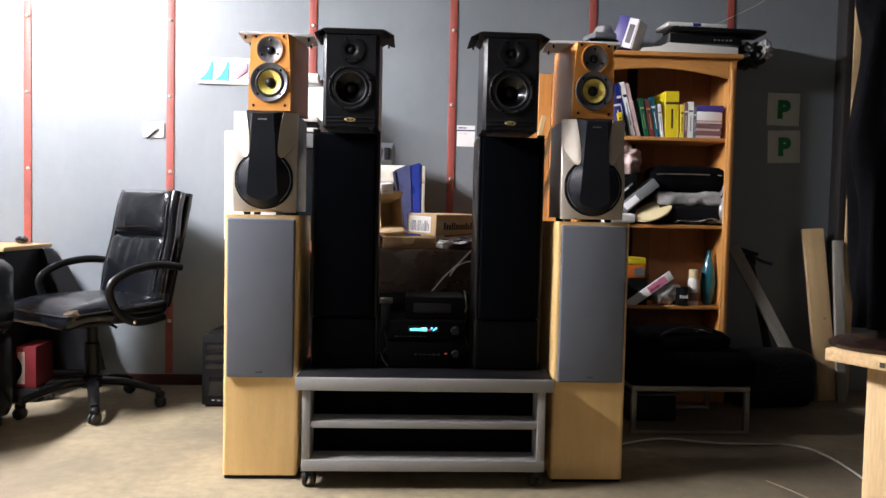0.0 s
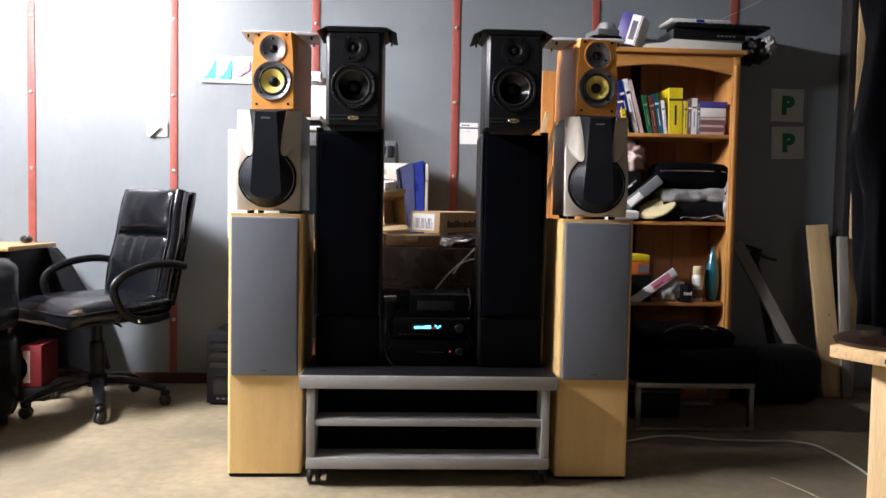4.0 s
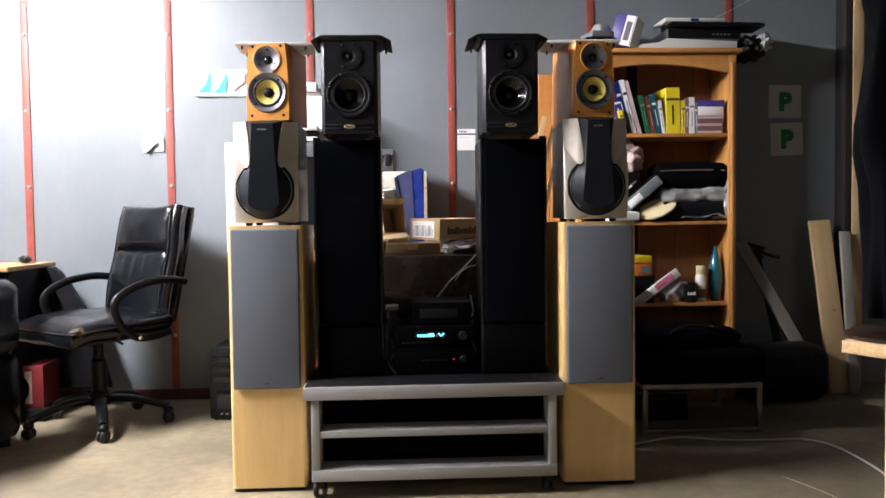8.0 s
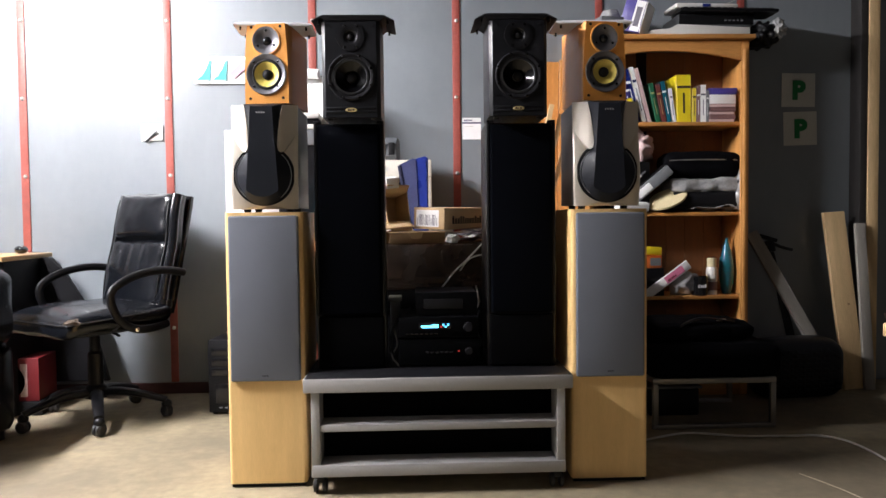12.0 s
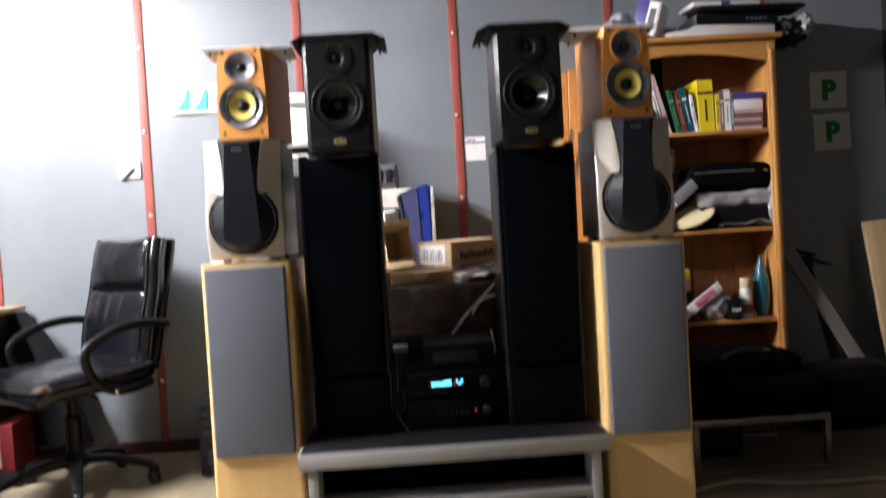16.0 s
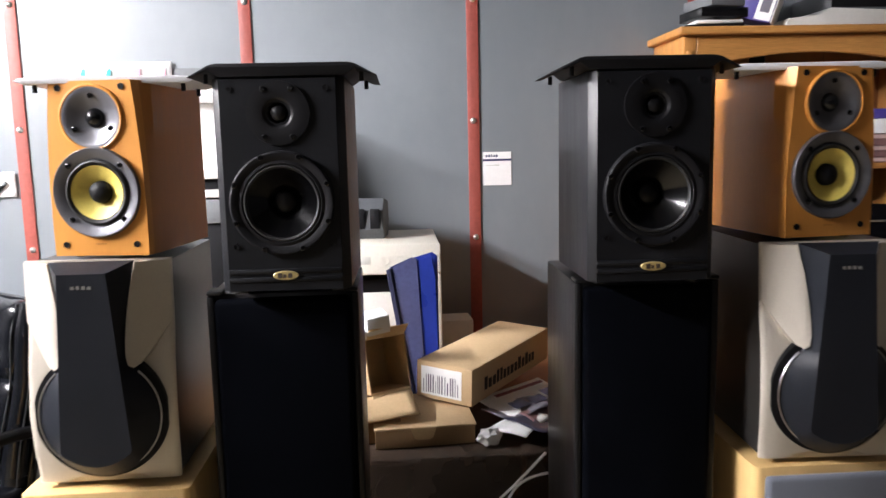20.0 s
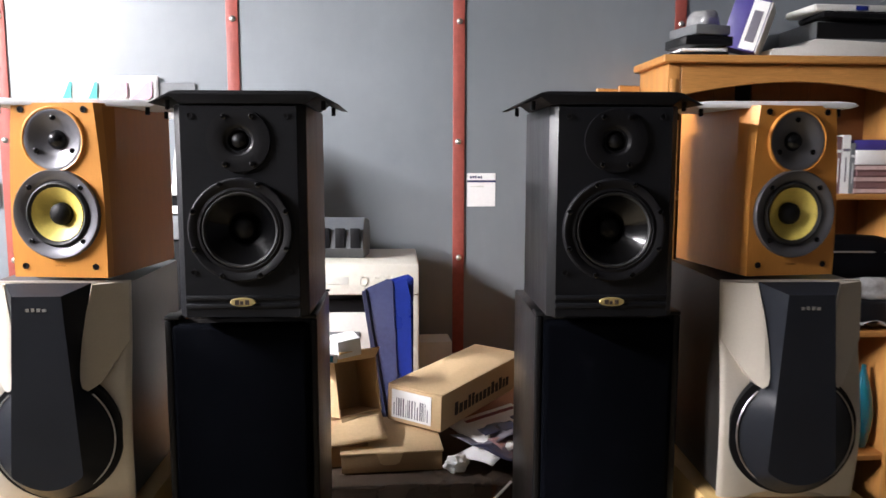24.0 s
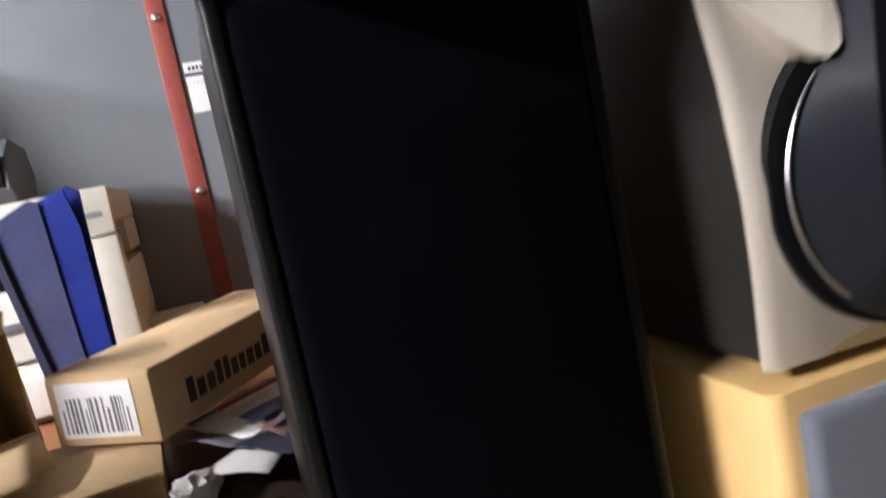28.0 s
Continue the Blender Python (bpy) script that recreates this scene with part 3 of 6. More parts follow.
def lerp(table, u):
    """A value from a table of (place, value) pairs."""
    for (a, va), (c, vc) in zip(table, table[1:]):
        if u <= c:
            return va + (vc - va) * max(0.0, (u - a) / (c - a))
    return table[-1][1]


def silver_speaker(m, label):
    t = thing("silver_speaker", m, label, "speaker", "silver system speakers")
    H = 0.338
    bow = [(0.0, 0.009), (0.06, 0.002), (0.11, 0.0), (0.18, 0.008), (0.24, 0.020), (H, 0.026)]
    wide = [(0.0, 0.1055), (0.05, 0.1075), (0.11, 0.1085), (0.17, 0.1075), (0.24, 0.1070), (H, 0.1075)]
    # shell: its front edge follows the bow of the moulding
    sb = bmesh.new()
    rings = []
    for k in range(13):
        z = 0.004 + (H - 0.008) * k / 12
        w = lerp(wide, z) - 0.002
        rings.append([sb.verts.new(q) for q in ((-w, lerp(bow, z) + 0.007, z), (-w, 0.07, z), (-0.102, 0.286, z), (-0.098, 0.29, z), (0.098, 0.29, z), (0.102, 0.286, z), (w, 0.07, z), (w, lerp(bow, z) + 0.007, z))])
    for a, c in zip(rings, rings[1:]):
        for k in range(8):
            sb.faces.new((a[k], a[(k + 1) % 8], c[(k + 1) % 8], c[k]))
    sb.faces.new(rings[0][::-1])
    sb.faces.new(rings[-1])
    bmesh.ops.recalc_face_normals(sb, faces=sb.faces[:])
    part("body", sb, "shell_grey", t, "dark grey side and back shell", smooth=False)
    # front moulding: bowed forward low down, arched between its two feet
    b = bmesh.new()
    cols, nz = (-1, -0.975, -0.92, -0.62, -0.5, -0.25, 0, 0.25, 0.5, 0.62, 0.92, 0.975, 1), 24
    rows = []
    for k in range(nz + 1):
        z = H * k / nz
        row = []
        for f in cols:
            edge = max(0.0, (abs(f) - 0.92) / 0.08)
            zz = z if k or abs(f) > 0.6 else (0.006 if abs(f) > 0.49 else 0.010)
            row.append(b.verts.new((f * lerp(wide, z), lerp(bow, z) + 0.005 * edge ** 2, zz)))
        back = lerp(bow, z) + 0.009
        rows.append([b.verts.new((-lerp(wide, z), back, z))] + row + [b.verts.new((lerp(wide, z), back, z))])
    for a, c in zip(rows, rows[1:]):
        for k in range(len(a)):
            b.faces.new((a[k], a[(k + 1) % len(a)], c[(k + 1) % len(a)], c[k]))
    b.faces.new(rows[0][::-1])
    b.faces.new(rows[-1])
    bmesh.ops.recalc_face_normals(b, faces=b.faces[:])
    part("baffle", b, "silver", t, "champagne silver front")
    cz, R = 0.109, 0.0885
    # dark round recess, cut off straight at the silver edges
    disc = [(max(-0.0965, min(0.0965, 0.0985 * math.sin(radians(a)))), cz - 0.0985 * math.cos(radians(a))) for a in range(0, 360, 6)]
    part("recess", prism(disc, -0.003, 0.016), "black_dull", t, "dark round recess", smooth=False)
    # keyhole cover: a round foot and a flared top drawn forward to a flat tapering panel
    half = [(R * math.sin(radians(a)), cz - R * 1.08 * math.cos(radians(a))) for a in range(0, 90, 6)]
    half += [(R * math.sin(radians(a)), cz - R * math.cos(radians(a))) for a in range(90, 145, 6)]
    half += [(0.0465, 0.190), (0.0445, 0.204), (0.0445, 0.222), (0.0470, 0.255), (0.0530, 0.295), (0.0615, H + 0.0006)]
    line = half + [(0.0, H + 0.0006)] + [(-x, z) for x, z in half[:0:-1]]
    cv = bmesh.new()
    lo, hi = [], []
    for x, z in line:
        zz = min(max(z, 0.039 + 7.0 * x * x), H - 0.012)
        w = 0.053 - 0.019 * (zz - 0.03) / (H - 0.042)
        rise = max(0.0, min(1.0, (z - 0.17) / 0.03))
        lo.append(cv.verts.new((x, -0.006 * (1 - rise) + (lerp(bow, z) - 0.022) * rise, z)))
        hi.append(cv.verts.new((max(-w, min(w, x * 0.93)), -0.036, zz)))
    for k in range(len(lo)):
        j = (k + 1) % len(lo)
        cv.faces.new((lo[k], lo[j], hi[j], hi[k]))
    cv.faces.new(hi)
    bmesh.ops.recalc_face_normals(cv, faces=cv.faces[:])
    f = part("cover", cv, "grille_black", t, "black keyhole shaped cover", smooth=True)
    bars_badge(f, 0.030, 0.0058, -0.0362, H - 0.031, "steel", 0.0, 4)
    for a0, a1 in ((132, 234), (-54, 48)):
        arc = [(R * 1.005 * math.cos(radians(a)), -0.009, cz + R * 1.005 * math.sin(radians(a))) for a in range(a0, a1 + 1, 6)]
        part("trim_arc", tube(arc, 0.0013, n=6, steps=2, up=(0, 1, 0)), "chrome_dull", t, "thin bright trim arc")
    for s in (-1, 1):
        sh = [(0.1070, H - 0.002), (0.0630, H - 0.002), (0.0545, 0.295), (0.0485, 0.255), (0.0460, 0.222), (0.0465, 0.200), (0.0500, 0.187), (0.0570, 0.182), (0.0660, 0.187), (0.0760, 0.200), (0.1065, 0.248)]
        sb = bmesh.new()
        fr = [sb.verts.new((s * x, lerp(bow, z) - 0.030 * max(0.0, min(1.0, (0.106 - x) / 0.055)), z)) for x, z in sh]
        bk = [sb.verts.new((s * x, lerp(bow, z) + 0.004, z)) for x, z in sh]
        for k in range(len(sh)):
            sb.faces.new((fr[k], fr[(k + 1) % len(sh)], bk[(k + 1) % len(sh)], bk[k]))
        sb.faces.new(fr)
        bmesh.ops.triangulate(sb, faces=[q for q in sb.faces if len(q.verts) > 4])
        bmesh.ops.recalc_face_normals(sb, faces=sb.faces[:])
        part("shoulder", sb, "silver", t, "sculpted silver shoulder")
    for sx, y in ((-0.07, 0.07), (0.07, 0.07), (-0.07, 0.25), (0.07, 0.25)):
        part("foot", lathe([(0.013, 0), (0.011, -0.0138), (0, -0.0138)], 14, False, m=pose(sx, y, 0.0042)), "rubber", t)
    return t


def wood_speaker(m, label):
    t = thing("bookshelf_speaker", m, label, "speaker", "cherry bookshelf speakers")
    H, D, W = 0.256, 0.225, 0.152
    b = bmesh.new()
    rows, n = [], 12
    for y, wt, wm, wb in ((0.0, 0.0620, 0.0715, 0.0720), (0.014, 0.0680, 0.0735, 0.0740), (0.035, W / 2, W / 2, W / 2), (D, W / 2 - 0.004, W / 2 - 0.004, W / 2 - 0.004)):
        side = []
        for i in range(n + 1):
            u = i / n
            hw = wb * (1 - u) * (1 - 2 * u) + 4 * wm * u * (1 - u) + wt * u * (2 * u - 1)
            side.append((hw, u * H))
        rows.append([b.verts.new((-w, y, z)) for w, z in side[::-1]] + [b.verts.new((w, y, z)) for w, z in side])
    for a, c in zip(rows, rows[1:]):
        k = len(a)
        for i in range(k):
            b.faces.new((a[i], c[i], c[(i + 1) % k], a[(i + 1) % k]))
    b.faces.new(rows[-1][::-1])
    bmesh.ops.recalc_face_normals(b, faces=b.faces[:])
    holed([(v.co.x, v.co.z) for v in rows[0]], [(0, 0.094, 0.050), (0, 0.203, 0.0435)], 0.0, b)
    me = mesh_of(b, "cabinet", True, 12)
    me.materials.append(M["orange_wood"])
    me.materials.append(M["cherry_side"])
    for p in me.polygons:
        if p.center.y > 0.02:
            p.material_index = 1
    cab = part("cabinet", me, None, t)
    # tweeter: shallow grey horn in a rounded lip
    tz, wz = 0.203, 0.094
    tw = part("tweeter", lathe([(0.0440, 0.0), (0.0440, 0.0016), (0.0420, 0.0018), (0.0370, -0.0004), (0.026, -0.006), (0.014, -0.0125), (0, -0.0125)], 36, m=pose(0, -0.0015, tz)), "waveguide", t, "grey metal tweeter horn")
    part("lip", lathe([(0.0490, 0), (0.0482, 0.0030), (0.0465, 0.0042), (0.0445, 0.0035), (0.0432, 0.0)], 36, m=pose(0, 0.0, tz)), "orange_wood", t)
    part("dome", lathe([(0.0145, 0), (0.0135, 0.002), (0.011, 0.007), (0.006, 0.0105), (0, 0.0115)], 20, m=pose(0, 0.0100, tz)), "black_gloss", tw, "black dome")
    for a in (90, 210, 330):
        part("screw", screw_mesh, "black_gloss", tw, "", pose(0.0320 * math.cos(radians(a)), 0.0010, tz + 0.0320 * math.sin(radians(a))))
    wf = part("woofer", lathe([(0.0665, 0), (0.0665, 0.0045), (0.0650, 0.0068), (0.0620, 0.0064), (0.0520, 0.0012), (0.0475, -0.0015)], 40, m=pose(0, 0, wz)), "waveguide", t, "grey woofer frame")
    part("surround", lathe([(0.0490, 0.000), (0.0475, 0.0030), (0.0448, 0.0045), (0.0415, 0.002), (0.0395, -0.0015)], 40, m=pose(0, 0, wz)), "rubber", wf, "black rubber surround")
    part("cone", lathe([(0.0400, -0.0010), (0.029, -0.008), (0.016, -0.016)], 40, m=pose(0, -0.003, wz)), "yellow_cone", wf, "yellow woven cone")
    part("dust_cap", lathe([(0.0170, -0.016), (0.0160, -0.008), (0.011, -0.003), (0, -0.001)], 24, m=pose(0, -0.003, wz)), "black_dull", wf, "black dust cap")
    for a in (45, 135, 225, 315):
        part("screw", screw_mesh, "black_gloss", wf, "", pose(0.0560 * math.cos(radians(a)), -0.0038, wz + 0.0560 * math.sin(radians(a))))
    for sx, sz in ((-0.048, 0.2465), (0.048, 0.2465), (-0.0545, 0.0165), (0.0545, 0.0165)):
        part("grille_socket", socket_mesh, "black_dull", t, "", pose(sx, 0, sz))
    for sx in (-0.05, 0.05):
        for y in (0.03, 0.19):
            part("foot", lathe([(0.008, 0), (0.007, -0.0052), (0, -0.0052)], 12, False, m=pose(sx, y, 0)), "rubber", t)
    bars_badge(t, 0.016, 0.003, 0.0, 0.018, "cherry_side", 0.0, 4)
    return t


def black_speaker(m, label):
    t = thing("monitor_speaker", m, label, "speaker", "black monitor speakers")
    W, D, H, C = 0.187, 0.215, 0.305, 0.0115
    b = bmesh.new()
    pts = [(-W / 2, C), (-W / 2 + C, 0), (W / 2 - C, 0), (W / 2, C), (W / 2, D), (-W / 2, D)]
    lo, hi = [b.verts.new((x, y, 0)) for x, y in pts], [b.verts.new((x, y, H)) for x, y in pts]
    b.faces.new(lo[::-1])
    b.faces.new(hi)
    for i in (0, 2, 3, 4, 5):
        b.faces.new((lo[i], lo[(i + 1) % 6], hi[(i + 1) % 6], hi[i]))
    bmesh.ops.bevel(b, geom=[e for e in b.edges if len(e.link_faces) == 2], offset=0.0018, segments=2, affect="EDGES", profile=0.5)
    part("cabinet", b, "black_ash", t)
    fw = W / 2 - C - 0.0005
    part("front_panel", holed([(-fw, 0.001), (fw, 0.001), (fw, H - 0.002), (-fw, H - 0.002)], [(0, 0.255, 0.0150), (0, 0.128, 0.0630)], -0.0028, bmesh.new()), "moulded_black", t, "black moulded front panel", smooth=False)
    part("inner", box(-fw, fw, 0.05, 0.06, 0.002, H - 0.003, 0), "black_dull", t)
    for z in (0.014, 0.026):
        part("ledge", box(-W / 2 + C, W / 2 - C, -0.005, 0.001, z, z + 0.007, 0.0018), "moulded_black", t)
    tz, wz = 0.255, 0.128
    tw = part("tweeter", lathe([(0.0455, 0.0), (0.0450, 0.0035), (0.036, 0.0038), (0.0225, 0.0038), (0.0205, 0.003), (0.0145, -0.004), (0.012, -0.006)], 40, m=pose(0, -0.003, tz)), "black_plastic", t, "black tweeter plate")
    part("dome", lathe([(0.0115, -0.006), (0.0105, -0.002), (0.0065, 0.0010), (0, 0.0022)], 20, m=pose(0, -0.003, tz)), "black_plastic", tw, "satin dome")
    for a in (60, 120, 240, 300):
        part("screw", screw_mesh, "black_gloss", tw, "", pose(0.0385 * math.cos(radians(a)), -0.0068, tz + 0.0385 * math.sin(radians(a))))
    wf = part("woofer", lathe([(0.0748, 0), (0.0744, 0.006), (0.0722, 0.0085), (0.0680, 0.0085), (0.0612, 0.0050), (0.0595, 0.0060), (0.0568, 0.0065), (0.0548, 0.003)], 48, m=pose(0, -0.003, wz)), "black_dull", t, "black woofer frame")
    part("surround", lathe([(0.0555, 0.003), (0.0543, 0.0055), (0.0525, 0.0060), (0.0505, 0.004), (0.0490, 0.001)], 48, m=pose(0, -0.003, wz)), "rubber", wf, "black rubber surround")
    part("cone", lathe([(0.0495, 0.003), (0.043, -0.004), (0.032, -0.015), (0.016, -0.027)], 48, m=pose(0, -0.003, wz)), "cone", wf, "glossy black cone")
    part("dust_cap", lathe([(0.0165, -0.026), (0.0150, -0.019), (0.010, -0.0145), (0, -0.013)], 24, m=pose(0, -0.003, wz)), "black_plastic", wf, "black dust cap")
    for k in range(8):
        a = radians(22.5 + 45 * k)
        part("screw", screw_mesh, "black_gloss", wf, "", pose(0.0702 * math.cos(a), -0.0112, wz + 0.0702 * math.sin(a)))
    for sx, sz in ((-0.067, 0.2895), (0.067, 0.2895), (-0.069, 0.0665), (0.069, 0.0665)):
        part("grille_socket", socket_mesh, "grey_plastic", t, "", pose(sx, -0.003, sz))
    for sx in (-0.07, 0.07):
        for y in (0.03, 0.185):
            part("foot", lathe([(0.010, 0), (0.009, -0.0065), (0, -0.0065)], 12, False, m=pose(sx, y, 0)), "rubber", t)
    bd = part("badge", prism([(0.0185 * math.cos(radians(a)), 0.0235 + 0.0068 * math.sin(radians(a))) for a in range(0, 360, 15)], -0.0075, -0.003, 0.001, 1), "gold", t, "oval gold badge")
    part("writing", words(-0.011, 0.011, 0.0200, 0.0270, -0.0075, 3, 2), "print", bd)
    return t


def tower_speaker(m, label):
    t = thing("tower_speaker", m, label, "speaker", "black tower speakers")
    W, D, H = 0.228, 0.245, 0.8085
    part("cabinet", box(-W / 2, W / 2, 0.022, D, 0.0, H, 0.003), "tower_side", t, "dark vinyl cabinet")
    part("upper_grille", box(-W / 2 + 0.012, W / 2 - 0.012, -0.004, 0.023, 0.180, H - 0.006, 0.009, 3), "cloth_black", t, "black cloth grille")
    part("lower_panel", box(-W / 2 + 0.006, W / 2 - 0.006, 0.004, 0.023, 0.004, 0.174, 0.006, 3), "black_matt", t, "plain black lower panel")
    for s in (-1, 1):
        part("edge_trim", box(s * (W / 2 - 0.006) - 0.006, s * (W / 2 - 0.006) + 0.006, 0.006, 0.023, 0.176, H, 0.004, 3), "black_plastic", t, "rounded black edge trim")
        part("corner_cap", box(s * (W / 2 - 0.012) - 0.012, s * (W / 2 - 0.012) + 0.012, 0.004, 0.040, H, H + 0.007, 0.003), "charcoal", t)
    return t


def lying_grille(m, label, black=True):
    t = thing("speaker_grille", m, label, "speaker grille", "grilles laid on the speakers")
    W, D = (0.264, 0.190) if black else (0.256, 0.150)
    if black:
        pr = [(-W / 2, 0.0005), (-W / 2 + 0.030, 0.0165), (-W / 2 + 0.040, 0.0185), (W / 2 - 0.040, 0.0185), (W / 2 - 0.030, 0.0165), (W / 2, 0.0005), (W / 2 - 0.010, 0.0012), (W / 2 - 0.030, 0.0100), (W / 2 - 0.044, 0.0), (-W / 2 + 0.044, 0.0), (-W / 2 + 0.030, 0.0100), (-W / 2 + 0.010, 0.0012)]
    else:
        pr = [(-W / 2, 0.004), (-W / 2 + 0.012, 0.0), (W / 2 - 0.012, 0.0), (W / 2, 0.004), (W / 2 - 0.008, 0.0085), (W / 2 - 0.03, 0.0105), (-W / 2 + 0.03, 0.0105), (-W / 2 + 0.008, 0.0085)]
    part("panel", prism(pr, 0, D, 0.002, 2), "black_dull" if black else "white_plate", t)
    for sx in (-1, 1):
        for y in (0.02, D - 0.02):
            part("peg", lathe([(0.0035, 0.002), (0.0035, -0.011), (0, -0.012)], 10, False, m=pose(sx * (W / 2 - 0.022), y, 0.0 if not black else 0.004)), "black_plastic", t)
    return t


fs = floor_speaker(pose(-0.408, 2.616, 0), "tall beech speaker with a grey grille on the floor")
copy_thing(fs, pose(0.709, 2.592, 0))
tagged(silver_speaker(pose(-0.406, 2.630, 0.905, 0, 0, 0), "silver and black speaker with a keyhole front on a beech speaker"))
sv2 = copy_thing(bpy.data.objects["silver_speaker"], pose(0.701, 2.590, 0.905, 0, 0, -2))
wk = wood_speaker(pose(-0.397, 2.657, 1.2488, 0, 0, -8), "small cherry wood speaker with a yellow cone on a silver speaker")
copy_thing(wk, pose(0.703, 2.627, 1.2488, 0, 0, 6.5))
jp = black_speaker(pose(-0.120, 2.608, 1.1955, 0, 0, -1.0), "black two-way speaker with chamfered edges on a tower speaker")
copy_thing(jp, pose(0.414, 2.586, 1.1955, 0, 0, -0.5))
tw = tower_speaker(pose(-0.134, 2.645, 0.3745, 0, 0, 1), "tall black tower speaker with a cloth grille on a grey stand")
copy_thing(tw, pose(0.430, 2.645, 0.3745, 0, 0, -1))
gl = lying_grille(pose(-0.112, 2.602, 1.5012, 0, 0, -0.5), "black grille with drooping ends lying on a black speaker")
copy_thing(gl, pose(0.408, 2.582, 1.5012, 0, 0, 0))
wl = lying_grille(pose(-0.376, 2.664, 1.5012, 0, 0, 3), "off-white grille laid flat on a cherry speaker", False)
copy_thing(wl, pose(0.671, 2.634, 1.5012, 0, 0, -2))


# ---- the grey stand ----
st = thing("tv_stand", pose(0.147, 2.51, 0), "low grey laminate stand with two shelves on castors", "tv stand")
part("top", box(-0.424, 0.424, 0, 0.44, 0.329, 0.3725, 0.003), "stand_grey", st)
for s in (-1, 1):
    part("side_panel", box(s * 0.3875 - 0.0135, s * 0.3875 + 0.0135, 0.010, 0.43, 0.098, 0.329, 0.002), "stand_grey", st)
part("shelf", box(-0.374, 0.374, 0.012, 0.42, 0.203, 0.225, 0.002), "stand_grey", st)
# added sheet that blackens the stand top where the towers shade it
part("top_shade_sheet", box(-0.419, 0.419, 0.004, 0.43, 0.3725, 0.3745, 0.0005), "black_dull", st, "thin black sheet standing in for shade on the top")
# black sheet set a little way in, drawn for the shade between shelves
part("back_panel", box(-0.374, 0.374, 0.105, 0.115, 0.098, 0.329, 0.001), "black_matt", st, "black sheet standing in for shade inside the shelves")
part("base_board", box(-0.402, 0.402, 0.008, 0.432, 0.060, 0.098, 0.003), "stand_grey", st)
part("back_panel", box(-0.374, 0.374, 0.421, 0.427, 0.0985, 0.3285, 0), "black_dull", st, "dark back panel")
for sx in (-0.38, 0.38):
    for y in (0.045, 0.39):
        c = part("castor", box(sx - 0.012, sx + 0.012, y - 0.012, y + 0.012, 0.034, 0.060, 0.003), "black_plastic", st, "black twin-wheel castor")
        for k in (-0.011, 0.011):
            part("wheel", lathe([(0, -0.008), (0.016, -0.008), (0.0235, -0.005), (0.0235, 0.005), (0.016, 0.008), (0, 0.008)], 18, False, m=Matrix.Translation((sx + k * 1.3, y + 0.006, 0.0235)) @ Matrix.Rotation(radians(90), 4, "Y")), "rubber", c)

# ---- hi-fi units between the towers ----
def unit(name, m, w, d, h, label, category):
    t = thing(name, m, label, category, "stacked hi-fi units")
    part("case", box(-w / 2, w / 2, 0.008, d, 0.008, h, 0.003), "black_dull", t)
    part("fascia", box(-w / 2 - 0.001, w / 2 + 0.001, 0, 0.008, 0.006, h, 0.003), "black_matt", t, "black front panel")
    for sx in (-1, 1):
        for y in (0.04, d - 0.04):
            part("foot", lathe([(0.013, 0), (0.012, 0.008), (0, 0.008)], 14, False, m=pose(sx * (w / 2 - 0.035), y, 0)), "rubber", t)
    return t


am = unit("amplifier", pose(0.155, 2.665, 0.3745), 0.272, 0.24, 0.094, "black amplifier with small buttons on the grey stand", "amplifier")
for i in range(6):
    part("button", box(-0.045 + i * 0.016, -0.035 + i * 0.016, -0.003, 0.001, 0.046, 0.051, 0.001), "charcoal", am)
part("knob", lathe([(0.013, 0), (0.013, 0.008), (0.010, 0.011), (0, 0.011)], 20, m=pose(0.098, 0, 0.052)), "black_dull", am, "round volume knob")
part("power_light", box(0.062, 0.068, -0.002, 0.001, 0.050, 0.054, 0.0005), "display_red", am, "small red light")
part("vent", box(-0.12, 0.12, 0.05, 0.20, 0.0935, 0.0955, 0.0005), "black_gloss", am)
rc = unit("receiver", pose(0.153, 2.660, 0.4685), 0.264, 0.24, 0.074, "black receiver with a lit cyan display", "receiver")
dp = part("display_window", box(-0.066, 0.040, -0.0015, 0.001, 0.034, 0.056, 0.001), "glass_black", rc, "dark display window")
rnd = random.Random(4)
for i in range(9):
    part("segment", box(-0.058 + i * 0.0065, -0.0528 + i * 0.0065, -0.0022, -0.0015, 0.038, 0.041 + rnd.uniform(0.004, 0.010), 0), "display", dp, "lit cyan segment")
for i in range(4):
    part("segment", box(0.006 + i * 0.0075, 0.0115 + i * 0.0075, -0.0022, -0.0015, 0.039 + 0.006 * (i % 2), 0.0445 + 0.006 * (i % 2), 0), "display_red" if i == 0 else "display", dp)
for i in range(7):
    part("button", box(-0.11 + i * 0.016, -0.099 + i * 0.016, -0.0025, 0.001, 0.016, 0.021, 0.001), "black_gloss", rc)
part("knob", lathe([(0.016, 0), (0.016, 0.010), (0.013, 0.013), (0, 0.013)], 20, m=pose(0.098, 0, 0.040)), "black_dull", rc, "round knob")
tu = unit("tape_deck", pose(0.180, 2.675, 0.5425), 0.205, 0.20, 0.080, "small black hi-fi unit on top of the receiver", "hi-fi unit")
part("flap", box(-0.075, 0.055, -0.0025, 0.001, 0.026, 0.058, 0.002), "black_dull", tu, "dark flap")

